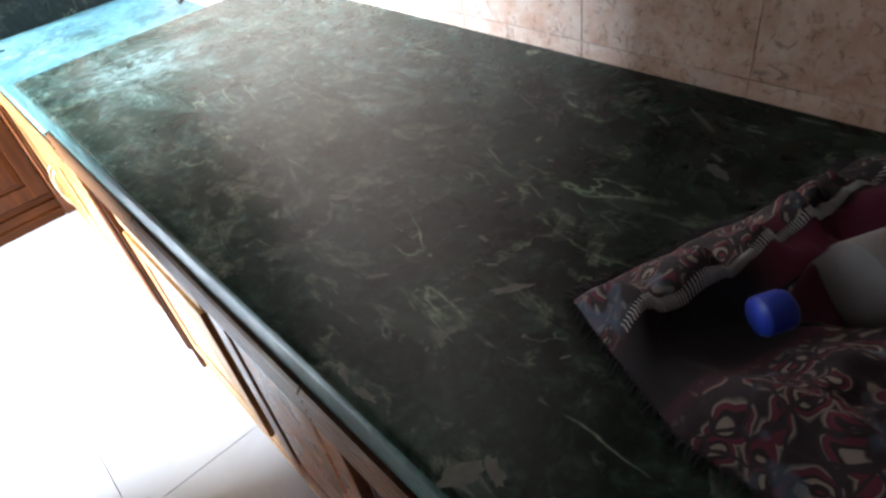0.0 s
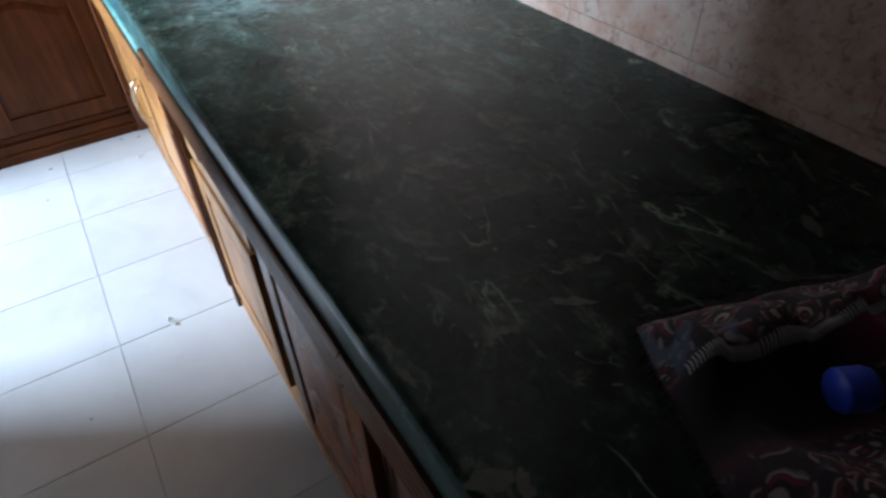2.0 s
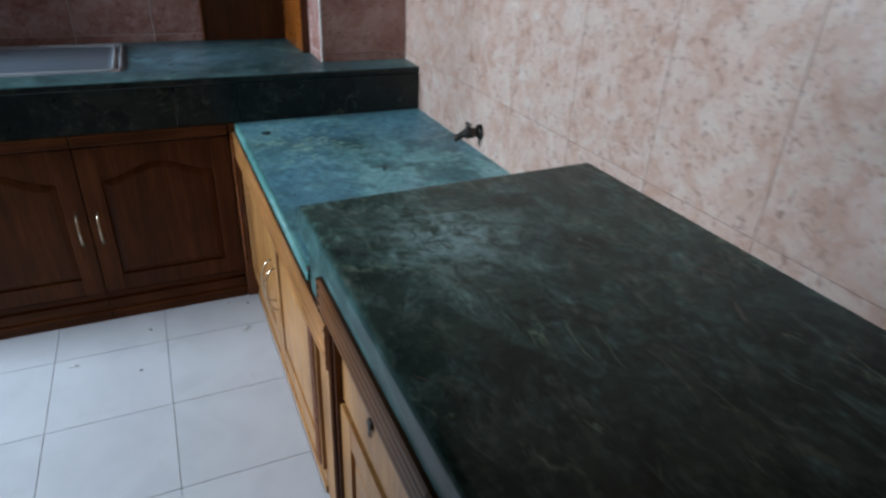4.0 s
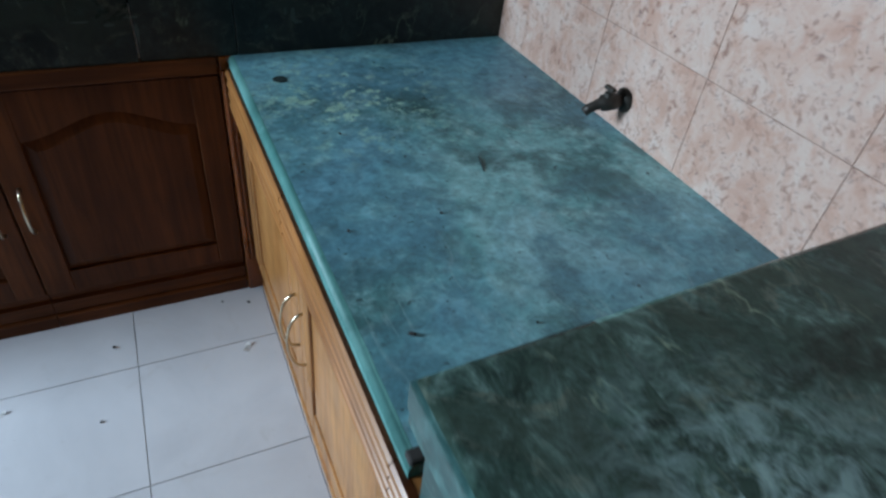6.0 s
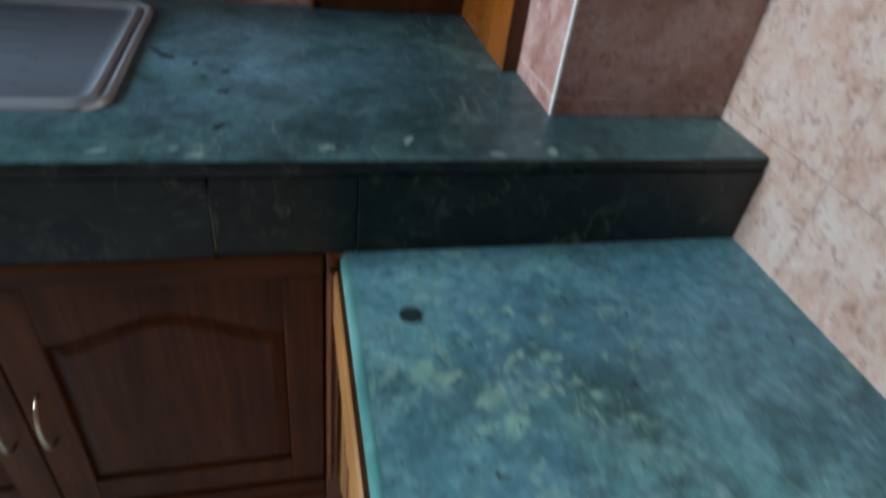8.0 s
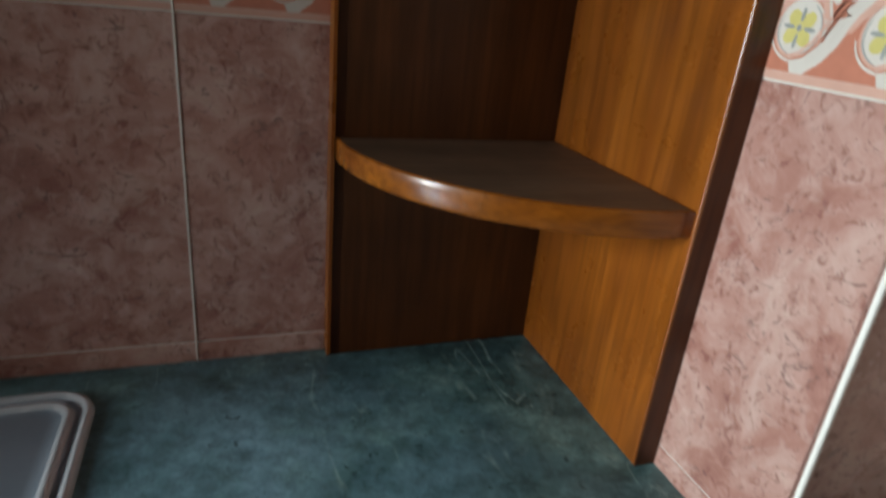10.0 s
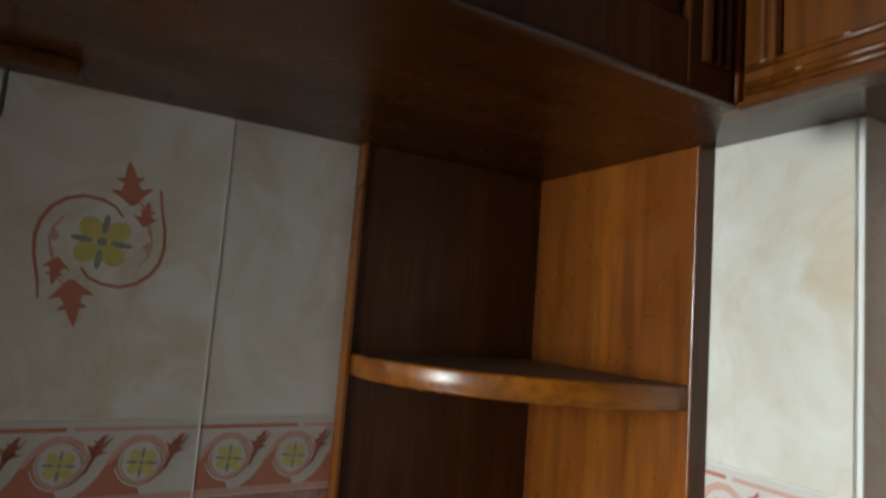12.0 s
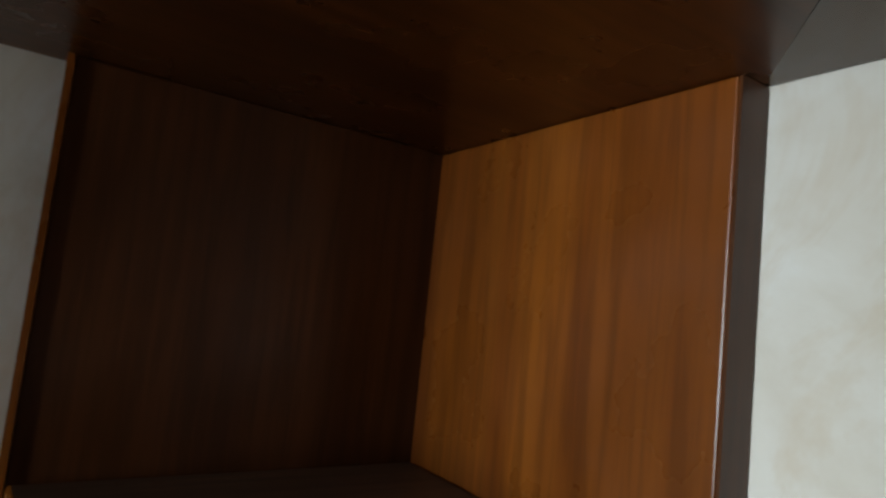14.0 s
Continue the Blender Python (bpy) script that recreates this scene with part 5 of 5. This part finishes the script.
def decor_mesh(w, h):
    """A cream tile with a painted scroll and flower."""
    bm = boxes((0, w, -0.0075, 0, 0, h))
    y = -0.0079
    cx, cy = 0.126, 0.190
    sweep = [(-0.052, -0.066), (-0.055, -0.045), (-0.061, -0.020), (-0.0625, 0.0), (-0.059, 0.018), (-0.051, 0.032), (-0.038, 0.043), (-0.022, 0.048), (-0.004, 0.046), (0.009, 0.040), (0.017, 0.030)]
    inner = [(-0.040, -0.030), (-0.046, -0.018), (-0.049, -0.004), (-0.047, 0.010), (-0.038, 0.024)]
    for s in (1, -1):
        ribbon(bm, [(cx + s * u, cy + s * v) for u, v in sweep], 0.0019, 0.0021, y, 2)
        ribbon(bm, [(cx + s * u, cy + s * v) for u, v in inner], 0.0012, 0.0012, y - 0.0001, 3)
        ribbon(bm, [(cx + s * u, cy + s * v) for u, v in ((0.046, 0.012), (0.043, 0.028), (0.036, 0.044), (0.026, 0.056))], 0.0022, 0.0014, y - 0.0001, 3)
        blob(bm, leaf(cx + s * 0.021, cy + s * 0.068, 0.044, 100 if s > 0 else 280), y - 0.0002, 2)
        blob(bm, leaf(cx + s * 0.040, cy + s * 0.036, 0.026, 85 if s > 0 else 265), y - 0.0003, 2)
        blob(bm, leaf(cx - s * 0.046, cy + s * 0.004, 0.014, 100 if s > 0 else 280), y - 0.0003, 3)
    flower(bm, cx, cy, 0.032, y - 0.0005, 40)
    me = bpy.data.meshes.new("decor_tile")
    bm.to_mesh(me)
    bm.free()
    for m in PRINTS:
        me.materials.append(m)
    return me


def lay(name, me, parent, m):
    ob = new(name, me)
    ob.parent = parent
    ob.matrix_basis = m
    return ob


def rows_of_tiles(parent, at, cols, low=True):
    """Tiles in upright columns; at(u, z) gives a pose, cols are (u, width)."""
    meshes = {}
    for u, w, decor in cols:
        key = round(w, 4)
        if key not in meshes:
            meshes[key] = [tile_mesh("wall_tile", w - JOINT, h - JOINT, 0.0075, m) for h, m in ((TILE_H, M_PINK), (0.40, M_CREAM), (Z_LOW - 0.382, M_PINK))]
            meshes[key].append(border_mesh(w - JOINT, 0.0))
        pink, cream, _, border = meshes[key]
        lay("pink_tile", pink, parent, at(u, Z_LOW - TILE_H))
        lay("pink_tile", pink, parent, at(u, Z_LOW))
        lay("border_tile", border, parent, at(u, Z_MID + 0.002))
        lay("cream_tile", DECOR if decor else cream, parent, at(u, Z_TOP + 0.002))


DECOR = decor_mesh(TILE_W - JOINT, 0.40 - JOINT)
Y_FACE = NORTH + 0.0070
rows_of_tiles(wall_north, lambda u, z: pose(u, Y_FACE, z), [(-0.783 + TILE_W * k, TILE_W if k < 1 else TILE_W, k == -1 or k == -3) for k in range(-5, 2)])
for x in (-1.0339, -0.7839):
    part("joint_filler", boxes((x - 0.0006, x + 0.0011, NORTH - 0.0016, NORTH + 0.004, B_TOP + 0.001, W_Z - 0.002), bevel=0.0004), M_FILLER, wall_north, "white joint filler")
rows_of_tiles(pillar, lambda u, z: pose(-0.2870, u, z, 0, 0, -90), [(0.132 + 0.19 + 0.06, 0.25, False), (0.132 + 0.19 + 0.06 + 0.25, 0.25, False)])
rows_of_tiles(pillar, lambda u, z: pose(u, 0.1385, z), [(-0.2945, 0.2935, False)])
east = []
for k in range(-1, 12):
    y = 0.1485 - 0.2512 * k
    for z, h in ((0.382, 0.4), (0.782, 0.4), (1.182, 0.4)):
        east.append((y, z, h))
pink_east = tile_mesh("pink_tile", 0.2512 - 0.0008, TILE_H - 0.0015, 0.0075, M_BLUSH, 0.0006)
for y, z, h in east:
    lay("pink_tile", pink_east, wall_east, pose(0.0060, y, z, 0, 0, -90))

FT = 0.305
floor_mesh = tile_mesh("floor_tile", FT - 0.0017, FT - 0.0017, 0.0045, M_FLOOR, 0.0006)
for i in range(-10, 4):
    for j in range(-9, 6):
        x, y = -0.902 + FT * i, -1.088 + FT * j
        if x < WEST - 0.25 or x > 0 or y > 0.5:
            continue
        lay("floor_tile", floor_mesh, floor, pose(x, y, -0.0042, -90))
